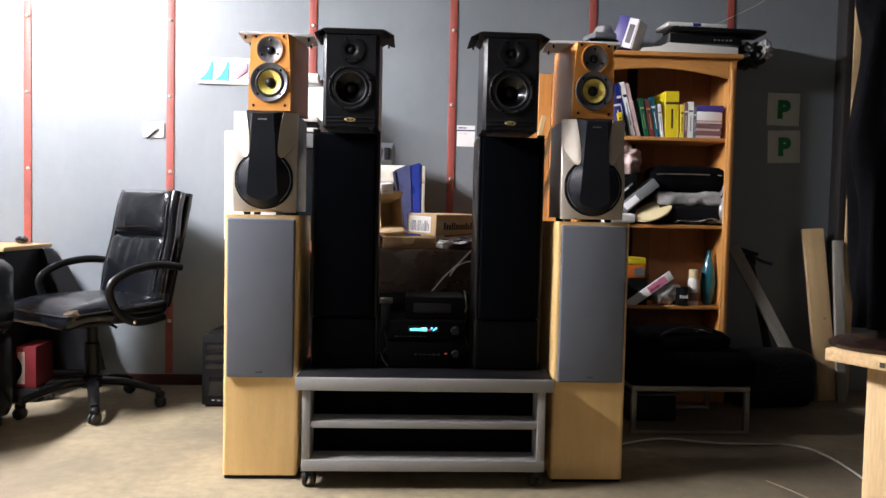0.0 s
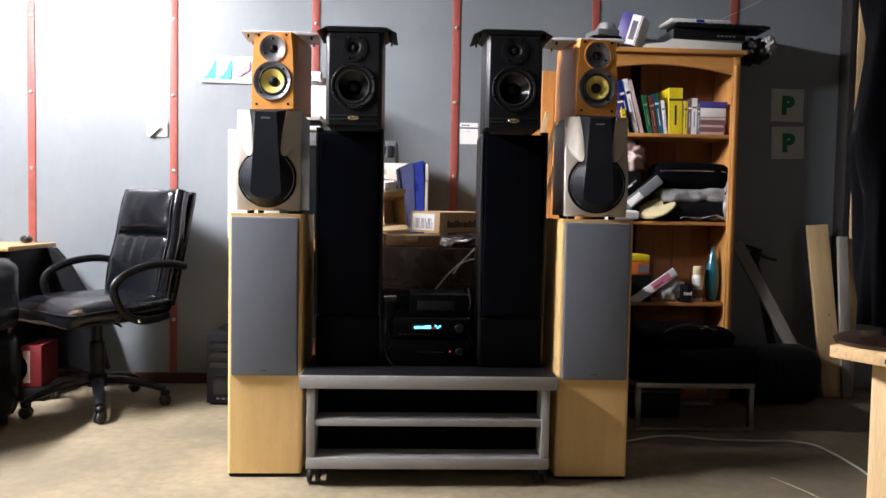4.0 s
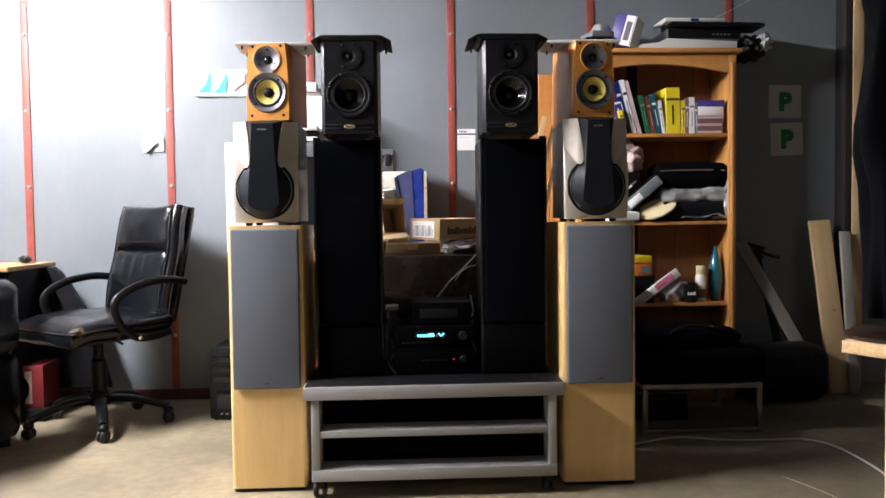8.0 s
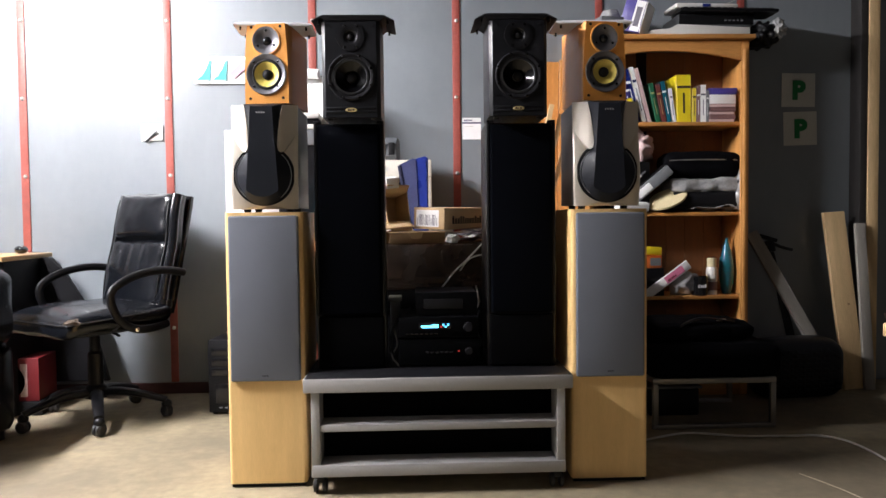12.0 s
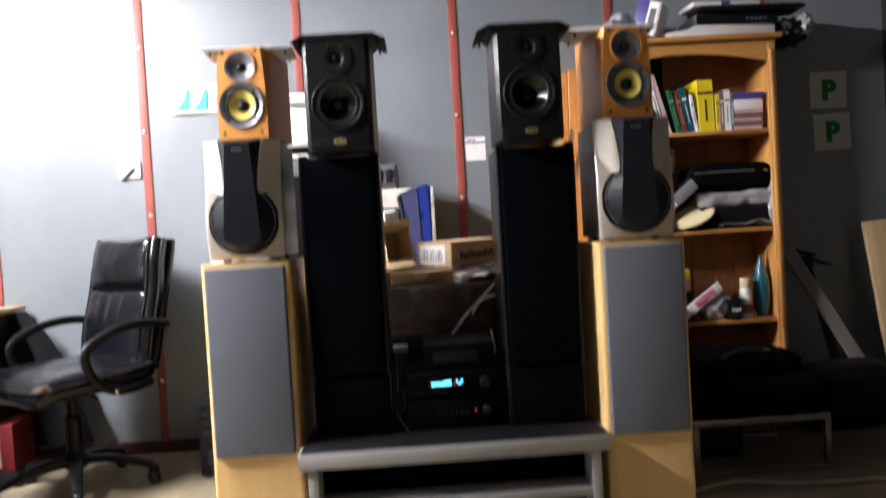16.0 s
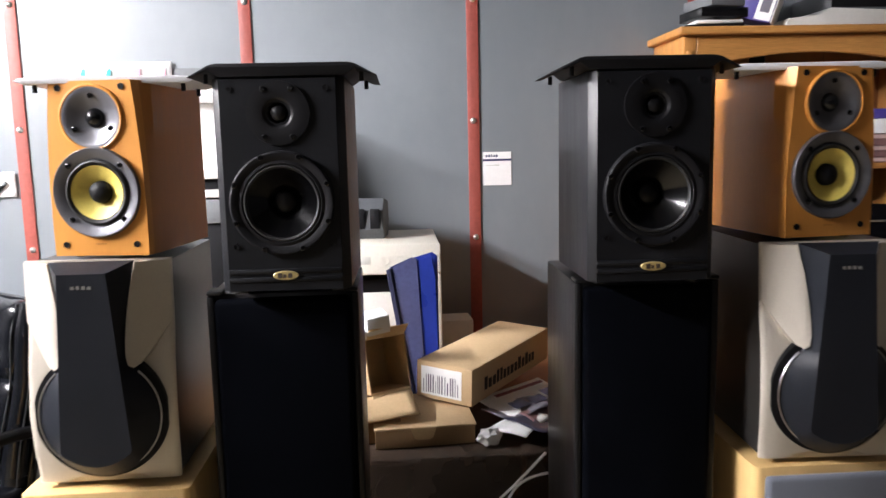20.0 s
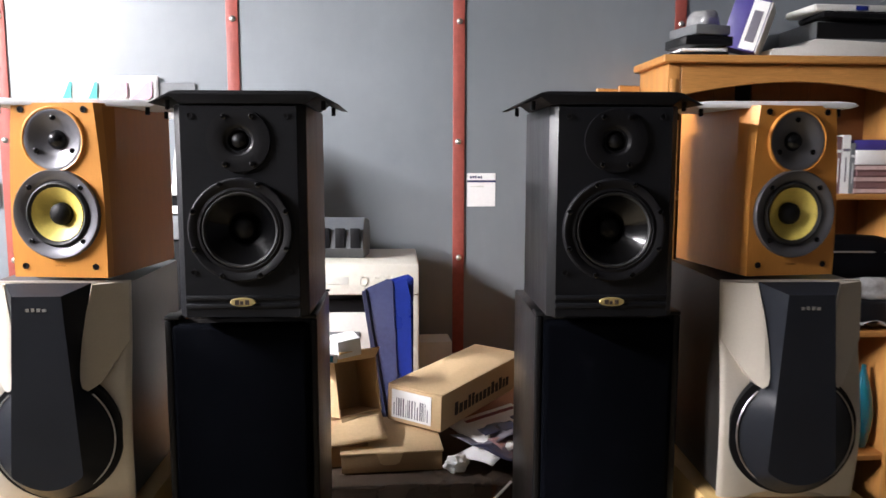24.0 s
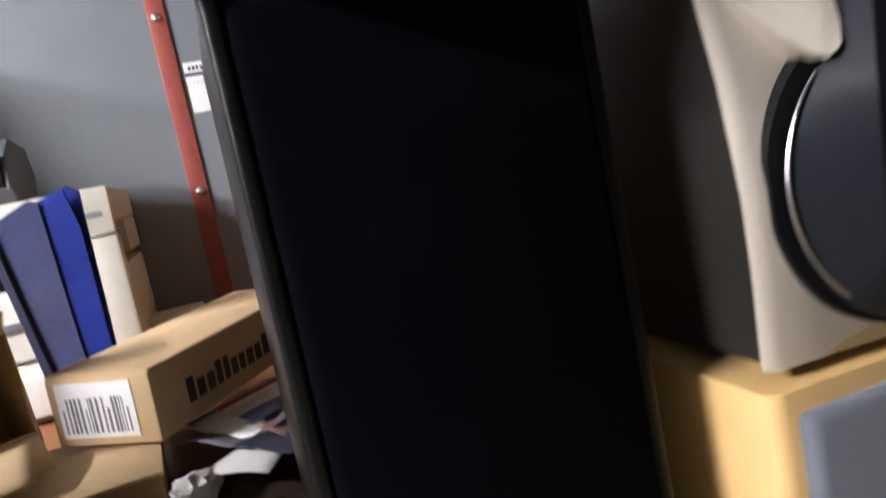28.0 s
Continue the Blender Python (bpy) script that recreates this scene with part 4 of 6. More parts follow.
# ---- behind the stand: rack, turntable, desk and what lies on them ----
rk = thing("black_cabinet", pose(0.16, 2.985, 0), "plain black cabinet standing behind the grey stand", "cabinet")
part("body", box(-0.26, 0.26, 0.01, 0.34, 0.03, 0.52, 0.003), "black_dull", rk)
part("door", box(-0.255, 0.255, 0, 0.0095, 0.04, 0.515, 0.002), "black_plastic", rk)
for sx in (-0.22, 0.22):
    for y in (0.05, 0.3):
        part("foot", lathe([(0.02, 0), (0.018, 0.03), (0, 0.03)], 12, False, m=pose(sx, y, 0)), "rubber", rk)
tt = thing("turntable", pose(0.16, 2.975, 0.52), "turntable under a dusty smoked plastic lid", "turntable")
part("plinth", box(-0.225, 0.225, 0, 0.35, 0.012, 0.085, 0.004), "black_dull", tt)
part("platter", lathe([(0, 0.085), (0.15, 0.085), (0.15, 0.102), (0.145, 0.106), (0, 0.106)], 40, False, m=pose(-0.04, 0.175, 0)), "black_dull", tt, "grey platter")
part("tonearm", tube([(0.17, 0.30, 0.085), (0.17, 0.30, 0.125), (0.165, 0.22, 0.13), (0.12, 0.09, 0.118), (0.08, 0.06, 0.115)], 0.005, n=8), "chrome", tt, "bright tonearm")
lid = bmesh.new()
bmesh.ops.create_cube(lid, size=1.0)
for v in lid.verts:
    v.co = Vector((v.co.x * 0.456, 0.175 + v.co.y * 0.358, 0.170 + v.co.z * 0.164))
bmesh.ops.delete(lid, geom=[f for f in lid.faces if f.normal.z < -0.5], context="FACES_ONLY")
bmesh.ops.bevel(lid, geom=[e for e in lid.edges if len(e.link_faces) == 2], offset=0.006, segments=2, affect="EDGES", profile=0.5)
part("lid", lid, "smoked", tt, "smoked clear plastic lid")
for sx in (-0.19, 0.19):
    part("foot", lathe([(0.02, 0), (0.018, 0.012), (0, 0.012)], 14, False, m=pose(sx, 0.05, 0)), "rubber", tt)
    part("foot", lathe([(0.02, 0), (0.018, 0.012), (0, 0.012)], 14, False, m=pose(sx, 0.30, 0)), "rubber", tt)

dk = thing("desk", pose(0, 3.345, 0), "dark desk along the wall, buried in clutter", "desk")
part("top", box(-0.665, 0.82, 0, 0.64, 0.735, 0.774, 0.003), "pine_dark", dk)
for sx in (-0.62, 0.78):
    for y in (0.03, 0.58):
        part("leg", box(sx - 0.025, sx + 0.025, y, y + 0.05, 0, 0.735, 0.003), "black_dull", dk)
part("modesty_panel", box(-0.60, 0.75, 0.60, 0.615, 0.25, 0.735, 0.001), "black_dull", dk)


def carton(name, m, w, d, h, label, category="box", mat="card", flaps=False, group=""):
    t = thing(name, m, label, category, group)
    e = 0.004
    if not flaps:
        part("body", box(-w / 2, w / 2, -d / 2, d / 2, 0, h, 0.003), mat, t)
        part("seam_tape", box(-w / 2 + 0.002, w / 2 - 0.002, -0.012, 0.012, h, h + 0.0006, 0), mat, t)
    else:
        part("bottom", box(-w / 2, w / 2, -d / 2, d / 2, 0, e, 0.001), mat, t)
        for s in (-1, 1):
            part("side", box(s * (w / 2 - e / 2) - e / 2, s * (w / 2 - e / 2) + e / 2, -d / 2, d / 2, e, h, 0.001), mat, t)
            part("side", box(-w / 2 + e, w / 2 - e, s * (d / 2 - e / 2) - e / 2, s * (d / 2 - e / 2) + e / 2, e, h, 0.001), mat, t)
    return t


# flat tray carton on the turntable lid, with its tuck tab
tr = thing("tray_carton", pose(0.085, 3.075, 0.775, 0, 0, 4), "shallow brown carton with a tuck tab on the turntable lid", "box")
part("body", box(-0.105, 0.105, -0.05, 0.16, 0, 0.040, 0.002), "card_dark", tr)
part("lid", box(-0.108, 0.108, -0.053, 0.163, 0.0405, 0.0445, 0.0012), "card", tr, "brown lid")
part("tuck_tab", prism([(-0.028, 0.0), (-0.02, -0.022), (-0.012, -0.026), (0.012, -0.026), (0.02, -0.022), (0.028, 0.0)], -0.0545, -0.0510, 0.0008, 1), "card", tr, "light tuck tab", pose(-0.005, 0, 0.043))

hb = thing("long_carton", pose(0.194, 3.112, 0.8245, 0.4, 2.0, -34.5), "long brown carton with a white barcode label and dark lettering", "box")
# local: the label face looks along -y, the long side along +x side
part("body", box(-0.145, 0, 0, 0.42, 0, 0.083, 0.003), "card", hb)
part("top_flap", box(-0.1455, 0.0005, 0.002, 0.418, 0.0832, 0.0856, 0.001), "card", hb, "closed top flap")
lb = part("label", box(-0.132, -0.026, -0.0012, -0.0002, 0.010, 0.076, 0), "white", hb, "white barcode label")
rnd = random.Random(11)
xx = -0.126
for i in range(16):
    wdt = rnd.choice((0.0012, 0.002, 0.003))
    part("printed_bar", box(xx, xx + wdt, -0.0017, -0.0012, 0.016, 0.058 if i % 5 else 0.045, 0), "ink", lb)
    xx += wdt + rnd.uniform(0.002, 0.0055)
rnd = random.Random(12)
yy = 0.06
for i in range(14):
    hh = 0.030 if i in (0, 3, 4, 9, 11) else 0.022
    ww = rnd.uniform(0.011, 0.017)
    part("lettering", box(-0.0004, 0.0008, yy, yy + ww, 0.022, 0.022 + hh, 0), "print", hb, "dark printed mark")
    yy += ww + 0.006

ob_ = carton("open_carton", pose(-0.035, 3.20, 0.822, 0, 0, 14), 0.105, 0.125, 0.105, "open brown carton lying on its side among papers", flaps=True)
ob_.matrix_basis = pose(-0.040, 3.255, 0.895, 78, 0, 30)
part("flap", box(-0.050, 0.050, -0.003, 0.0, 0, 0.060, 0.001), "card", ob_, "bent open flap", pose(0, -0.062, 0.104, 62, 0, 0))
part("flap", box(-0.050, 0.050, -0.003, 0.0, 0, 0.035, 0.001), "card", ob_, "bent open flap", pose(0, 0.062, 0.104, -38, 0, 0))
fl = thing("loose_card", pose(-0.01, 3.09, 0.834, 8, -4, 10), "torn flat piece of brown card", "cardboard")
part("sheet", sheet(0.16, 0.11, 10, 6, 0.010, 3.0, 9, 0.004), "card", fl)
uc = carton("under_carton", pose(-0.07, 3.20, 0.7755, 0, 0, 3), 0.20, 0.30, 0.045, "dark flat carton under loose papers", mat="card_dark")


def paper_heap(cx, cy, z0, n, w, d, seed, label, mats=("mauve", "white", "ink", "navy", "white")):
    rn = random.Random(seed)
    for i in range(n):
        t = thing("loose_paper", pose(cx + rn.uniform(-0.5, 0.5) * w, cy + rn.uniform(-0.5, 0.5) * d, z0 + 0.006 * i, rn.uniform(-7, 7), rn.uniform(-7, 7), rn.uniform(0, 180)), label, "paper", "loose papers")
        part("sheet", sheet(rn.uniform(0.10, 0.17), rn.uniform(0.07, 0.12), 8, 6, 0.02, rn.uniform(0, 9), 11, 0.001), mats[i % len(mats)], t)


paper_heap(0.330, 3.10, 0.776, 6, 0.08, 0.09, 5, "creased printed paper on the turntable lid", ("mauve", "ink", "white", "navy", "ink"))
sl = thing("magazine", pose(0.33, 3.19, 0.808, 6, -4, 30), "glossy magazine page with dark printed blocks", "magazine")
part("page", sheet(0.19, 0.14, 8, 6, 0.01, 1.0, 6, 0.003), "white", sl)
for i, (px_, py_) in enumerate(((-0.05, -0.03), (0.0, -0.035), (0.05, -0.02))):
    part("picture", box(px_ - 0.02, px_ + 0.02, py_ - 0.018, py_ + 0.014, 0.019, 0.0196, 0), "navy", sl)
part("picture", box(-0.07, 0.07, 0.022, 0.034, 0.019, 0.0196, 0), "red_card", sl)
sc = thing("crumpled_paper", pose(0.222, 3.02, 0.776), "small crumpled ball of pale paper", "paper")
part("ball", blob(0.045, 0.035, 0.035, 3.0, 0.5, 8, 3), "white", sc, smooth=False)

fd = thing("document_folder", pose(0.085, 3.36, 0.776, -5, 0, -8), "blue plastic document folder leaning open on edge", "folder")
part("back_cover", prism([(-0.012, 0.0), (0.052, 0.0), (0.050, 0.352), (0.036, 0.362), (-0.020, 0.345)], 0.008, 0.011, 0.0008, 1), "blue", fd, "deep blue cover")
part("paper_stack", prism([(-0.014, 0.004), (0.030, 0.004), (0.026, 0.338), (-0.030, 0.336), (-0.074, 0.318)], 0.0, 0.0075), "white", fd, "white papers inside")
part("front_cover", prism([(-0.012, 0.0), (0.020, 0.0), (0.000, 0.346), (-0.014, 0.350), (-0.070, 0.325)], -0.0095, -0.0065, 0.0008, 1), "blue_light", fd, "lavender cover")
part("middle_leaf", prism([(0.006, 0.0), (0.052, 0.0), (0.046, 0.300), (0.034, 0.356), (-0.010, 0.336)], -0.0060, -0.0040, 0.0006, 1), "blue", fd, "blue inner leaf")
part("spine", prism([(-0.024, -0.001), (-0.010, -0.001), (-0.066, 0.322), (-0.078, 0.318)], -0.016, 0.010, 0.002, 1), "navy", fd, "dark spine")

pr = thing("printer", pose(-0.055, 3.57, 0.774), "cream office printer with paper tray and control panel", "printer")
part("base", box(-0.10, 0.211, 0.02, 0.38, 0.0, 0.10, 0.006), "cream", pr)
part("tray_drawer", box(-0.095, 0.12, -0.01, 0.022, 0.015, 0.085, 0.005), "white_plastic", pr, "pale paper drawer")
part("middle", box(-0.10, 0.211, 0.03, 0.38, 0.10, 0.225, 0.005), "cream", pr)
part("front_door", box(-0.095, 0.12, 0.012, 0.032, 0.108, 0.225, 0.006), "white_plastic", pr, "pale front door")
part("door_recess", box(-0.05, 0.05, 0.008, 0.013, 0.155, 0.172, 0.003), "grey_plastic", pr, "recessed grip")
part("right_column", box(0.150, 0.213, -0.015, 0.032, 0.0, 0.280, 0.006), "cream", pr, "cream side column")
part("output_slot", box(-0.095, 0.148, 0.02, 0.15, 0.225, 0.262, 0.001), "black_dull", pr, "dark output slot")
part("scanner", box(-0.105, 0.213, 0.03, 0.385, 0.300, 0.360, 0.008), "cream", pr)
part("neck", box(-0.095, 0.212, 0.15, 0.38, 0.24, 0.30, 0.002), "cream", pr)
cp = part("control_panel", box(-0.105, 0.213, 0, 0.082, 0, 0.016, 0.005), "cream", pr, "sloping control panel", pose(0, -0.004, 0.278, 76, 0, 0))
part("screen", box(-0.045, 0.02, 0.028, 0.050, 0.016, 0.0172, 0.001), "sticker", cp)
part("jog_ring", lathe([(0.013, 0), (0.013, 0.003), (0.009, 0.003), (0.009, 0.001), (0, 0.001)], 20, False, m=pose(0.060, 0.038, 0.016)), "cream", cp)
for i in range(4):
    for j in range(2):
        part("key", box(0.092 + i * 0.024, 0.106 + i * 0.024, 0.022 + j * 0.022, 0.030 + j * 0.022, 0.016, 0.0175, 0.001), "cream", cp)
part("panel_slit", box(-0.095, -0.030, 0.010, 0.016, 0.0155, 0.0166, 0), "black_dull", cp, "narrow dark slit")
part("grip_slit", box(0.165, 0.198, 0.030, 0.040, 0.0155, 0.0166, 0), "grey_plastic", cp)

bu = thing("black_printer", pose(-0.235, 3.60, 0.774), "black office machine beside the cream printer", "printer")
part("body", box(-0.062, 0.068, 0, 0.33, 0, 0.30, 0.008), "black_dull", bu)
part("lid", box(-0.064, 0.070, -0.01, 0.33, 0.302, 0.365, 0.010), "black_plastic", bu, "black lid")
part("paper_feed", box(-0.05, 0.055, 0.20, 0.23, 0.365, 0.40, 0.003), "black_dull", bu)

og = thing("desk_tray", pose(-0.105, 3.70, 1.135, 0, 0, -6), "dark grey ribbed desk organiser on the printer", "desk tray")
prof = [(0.0, 0.030), (0.030, 0.0), (0.125, 0.0), (0.150, 0.050), (0.130, 0.105), (0.050, 0.118), (0.010, 0.085)]
blk = prism(prof, -0.105, 0.13, 0.002, 1)
blk.transform(Matrix.Rotation(radians(90), 4, "Z"))
part("block", blk, "charcoal_grey", og)
for i in range(5):
    part("slot", box(-0.108 + i * 0.044, -0.080 + i * 0.044, -0.0015, 0.006, 0.032, 0.090, 0.001), "black_dull", og, "dark open slot")

wbk = carton("white_block", pose(-0.015, 3.17, 0.992, 8, -6, 24), 0.055, 0.05, 0.042, "small white carton on the open carton", mat="white")
tpk = thing("teal_packet", pose(-0.085, 3.17, 0.985, 4, 5, 12), "flat teal and white printed packet", "packet")
part("packet", box(-0.05, 0.045, -0.045, 0.04, 0, 0.022, 0.004), "white", tpk)
part("print", box(-0.035, 0.035, -0.0458, -0.0448, 0.003, 0.018, 0), "teal", tpk, "teal print")

nb = thing("notepad_block", pose(0.152, 3.72, 0.774, 0, 0, 4), "pale printed paper block beside the printer", "paper block")
part("block", box(0.0, 0.11, 0.0, 0.10, 0, 0.105, 0.003), "sticker", nb)

# white cartons and papers piled behind the wooden speaker
wb = carton("white_carton", pose(-0.655, 3.74, 0.774, 0, 0, 2), 0.235, 0.28, 0.50, "tall white carton against the wall", mat="white")
pl = thing("office_machine", pose(-0.39, 3.58, 0.774), "grey and white office machine with stacked trays on the desk", "office machine")
part("body", box(-0.140, 0.045, 0.01, 0.26, 0, 0.431, 0.004), "black_dull", pl)
part("panel", box(-0.142, 0.047, 0, 0.26, 0.432, 0.498, 0.004), "grey_plastic", pl, "pale grey middle section")
part("bar", box(-0.143, 0.048, -0.006, 0.26, 0.502, 0.523, 0.004), "white_plastic", pl, "white front bar")
part("slot", box(-0.138, 0.043, 0.012, 0.26, 0.5235, 0.551, 0.001), "black_dull", pl, "dark paper slot")
part("tray", box(-0.143, 0.048, -0.004, 0.25, 0.552, 0.577, 0.005), "white_plastic", pl, "white top tray")
for i, (mt, hgt, lab) in enumerate((("blue_light", 0.27, "blue"), ("white", 0.29, "white"), ("cyan", 0.25, "turquoise"))):
    bk = thing("binder", pose(-0.285 - i * 0.024, 3.53, 0.774, 0, -2 + i, 0), "upright %s office binder on the desk" % lab, "binder", "upright binders")
    part("cover", box(-0.010, 0.010, 0, 0.16, 0, hgt, 0.002), mt, bk)
    part("label", box(-0.0072, 0.0072, -0.0012, 0, 0.10, 0.20, 0), "white", bk)
ws = thing("white_sheets", pose(-0.46, 3.80, 1.275), "sheaf of curled white papers on the carton", "paper")
part("sheaf", sheet(0.22, 0.30, 10, 10, 0.03, 4.0, 5, 0.01), "white", ws, "", pose(0.02, -0.02, 0.13, 82, 6, 8))
part("sheaf", sheet(0.20, 0.24, 10, 10, 0.03, 7.0, 5, 0.008), "white", ws, "", pose(0.05, -0.05, 0.11, 76, -4, -6))
part("roll", tube([(-0.22, -0.06, 0.255), (-0.08, -0.05, 0.285), (0.10, -0.06, 0.275)], 0.035, 0.022, n=14), "white", ws, "loose curl of white paper")

ad = thing("white_adaptor", pose(0.004, 2.905, 0.3745), "cream upright adaptor beside the hi-fi, body greyed for shade", "adaptor")
# cream body coloured grey for the shade it stands in
part("body", box(-0.018, 0.018, 0, 0.04, 0, 0.195, 0.004), "grey_plastic", ad)
part("cap", box(-0.024, 0.024, -0.003, 0.043, 0.195, 0.215, 0.004), "white_plastic", ad, "white cap")


def cable(name, pts, r, mat, label):
    t = thing(name, pose(0, 0, 0), label, "cable")
    part("lead", tube(pts, r, n=8, steps=7), mat, t)
    return t


cable("white_lead", [(0.165, 2.955, 0.600), (0.195, 2.960, 0.635), (0.225, 2.962, 0.672), (0.275, 2.962, 0.720), (0.33, 2.964, 0.776)], 0.0028, "cable_white", "pale lead running up over the turntable lid")
cable("white_lead", [(0.245, 2.955, 0.675), (0.27, 2.957, 0.710), (0.30, 2.958, 0.727), (0.34, 2.960, 0.735)], 0.0028, "cable_white", "pale loop of lead before the turntable lid")
cable("white_lead", [(0.292, 2.93, 0.377), (0.305, 2.92, 0.45), (0.298, 2.93, 0.52), (0.310, 2.92, 0.56), (0.302, 2.94, 0.62)], 0.0032, "cable_white", "tangled pale lead beside the hi-fi")
cable("white_lead", [(0.286, 2.90, 0.377), (0.316, 2.91, 0.41), (0.300, 2.92, 0.47), (0.312, 2.93, 0.53)], 0.003, "grey_plastic", "grey lead hanging beside the hi-fi")
cable("black_lead", [(0.012, 2.72, 0.378), (-0.008, 2.73, 0.44), (0.012, 2.74, 0.52), (0.06, 2.78, 0.56)], 0.0035, "rubber", "black lead behind the receiver")
cable("white_lead", [(0.02, 2.68, 0.377), (-0.004, 2.74, 0.40), (0.012, 2.80, 0.43), (0.0, 2.86, 0.47)], 0.003, "cable_white", "short pale lead beside the receiver")
cable("floor_cable", [(0.90, 2.975, 0.005), (0.985, 3.028, 0.005), (1.16, 3.095, 0.005), (1.34, 3.040, 0.005), (1.54, 3.027, 0.005), (1.645, 3.022, 0.005), (1.72, 2.94, 0.005), (1.726, 2.71, 0.005), (1.69, 2.45, 0.005)], 0.0045, "cable_white", "long white flex lying on the floor")


# ---- the pine bookcase ----
bc = thing("bookcase", pose(1.291, 3.73, 0), "honey pine bookcase with an arched top rail, full of clutter", "bookcase")
BW = 0.395
for s in (-1, 1):
    part("side", box(s * (BW - 0.011) - 0.011, s * (BW - 0.011) + 0.011, 0.018, 0.262, 0, 1.705, 0.002), "pine", bc)
    part("stile", box(s * (BW - 0.019) - 0.019, s * (BW - 0.019) + 0.019, 0, 0.018, 0, 1.705, 0.003), "pine", bc, "front stile")
    part("half_column", tube([(s * (BW - 0.019), 0, 0.06), (s * (BW - 0.019), 0, 0.8), (s * (BW - 0.019), 0, 1.66)], 0.011, 0.006, n=10, steps=2, up=(0, 1, 0)), "pine", bc, "turned half column")
part("top", box(-BW - 0.022, BW + 0.022, -0.026, 0.268, 1.705, 1.728, 0.006, 3), "pine_h", bc, "overhanging top board")
arch = [(-0.356, 1.704), (-0.356, 1.612)] + [(-0.356 + 0.712 * k / 16, 1.612 + 0.042 * math.sin(math.pi * k / 16)) for k in range(1, 16)] + [(0.356, 1.612), (0.356, 1.704)]
part("top_rail", prism(arch, 0.001, 0.018, 0.002, 1), "pine_h", bc, "arched top rail")
SHELF = (1.320, 0.887, 0.482, 0.09)
for z in SHELF:
    part("shelf", box(-BW + 0.023, BW - 0.023, 0.020, 0.255, z - 0.018, z, 0.003), "pine_h", bc)
part("plinth", box(-0.356, 0.356, 0.004, 0.018, 0, 0.072, 0.002), "pine_h", bc)
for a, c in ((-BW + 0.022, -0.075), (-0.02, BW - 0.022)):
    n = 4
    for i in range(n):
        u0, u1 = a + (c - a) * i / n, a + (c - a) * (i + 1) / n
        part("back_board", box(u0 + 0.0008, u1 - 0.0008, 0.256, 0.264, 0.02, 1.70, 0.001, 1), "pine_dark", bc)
# no timber here: a black strip gives the gap its shade
part("batten", box(-0.075, -0.02, 0.2645, 0.268, 0.02, 1.70, 0), "black_dull", bc, "black strip for the shaded gap in the back")


def book(x, z, w, h, d, mat, lean, label, band=None, y=3.775):
    t = thing("book", pose(x, y, z, 0, lean, 0), label, "book", "books on the pine shelf")
    part("cover", box(0, 0.0022, 0, d, 0, h, 0.0006, 1), mat, t)
    part("cover", box(w - 0.0022, w, 0, d, 0, h, 0.0006, 1), mat, t)
    part("spine", box(0.0022, w - 0.0022, 0, 0.002, 0, h, 0.0006, 1), mat, t)
    part("page_block", box(0.0024, w - 0.0024, 0.0022, d - 0.004, 0.003, h - 0.003, 0), "white", t)
    if band:
        part("band", box(0.002, w - 0.002, -0.0007, 0, h * 0.72, h * 0.77, 0), band, t, "printed spine band")
        part("writing", box(w * 0.44, w * 0.58, -0.0007, 0, h * 0.2, h * 0.62, 0), band, t)
    return t


B0 = SHELF[0]
book(1.115, B0, 0.034, 0.205, 0.16, "violet", -10, "thick violet paperback leaning on the shelf", "white")
book(1.128, B0, 0.020, 0.115, 0.15, "yellow", -12, "small yellow paperback leaning on the shelf", "print", 3.752)
book(1.150, B0, 0.026, 0.262, 0.18, "blue", -14, "tall blue and white manual leaning", "white")
book(1.182, B0, 0.022, 0.272, 0.18, "white", -14, "tall white manual leaning on books", "blue_light")
book(1.212, B0, 0.018, 0.268, 0.18, "pale_pink", -15, "tall spiral-bound pale book leaning", None)
book(1.252, B0, 0.022, 0.192, 0.16, "dark_green", -12, "dark green hardback leaning on books", "gold")
book(1.280, B0, 0.022, 0.186, 0.16, "maroon", -11, "maroon hardback leaning on books", "gold")
book(1.307, B0, 0.022, 0.200, 0.16, "teal", -11, "teal hardback leaning on books", "white")
book(1.333, B0, 0.016, 0.165, 0.16, "white", -8, "slim white booklet leaning", "ink")
book(1.352, B0, 0.070, 0.228, 0.18, "yellow", -1, "thick bright yellow ring binder", "print")
book(1.428, B0, 0.018, 0.165, 0.16, "yellow", 0, "slim yellow book on the shelf", "print")
book(1.448, B0, 0.018, 0.175, 0.16, "mauve", 0, "slim mauve book on the shelf", "white")
book(1.468, B0, 0.026, 0.180, 0.16, "white", 0, "white paperback with grey spine marks", "ink")
book(1.496, B0, 0.014, 0.155, 0.16, "grey_plastic", 0, "slim grey book on the shelf", "white")
rn = random.Random(21)
z = B0
for i in range(5):
    t = thing("book", pose(1.512 + rn.uniform(-0.004, 0.006), 3.77, z, 0, 0, rn.uniform(-3, 3)), "mauve paperback lying in a flat pile", "book", "flat pile of books")
    part("cover", box(0, 0.125, 0, 0.16, 0, 0.003, 0.0008, 1), "mauve", t)
    part("page_block", box(0.001, 0.123, 0.002, 0.158, 0.003, 0.015, 0.0005, 1), "mauve" if i % 2 else "pale_pink", t)
    part("cover", box(0, 0.125, 0, 0.16, 0.015, 0.0175, 0.0008, 1), "mauve", t)
    z += 0.0178
t = carton("small_carton", pose(1.575, 3.85, z, 0, 0, 2), 0.13, 0.15, 0.045, "white small carton on the flat books", mat="white")
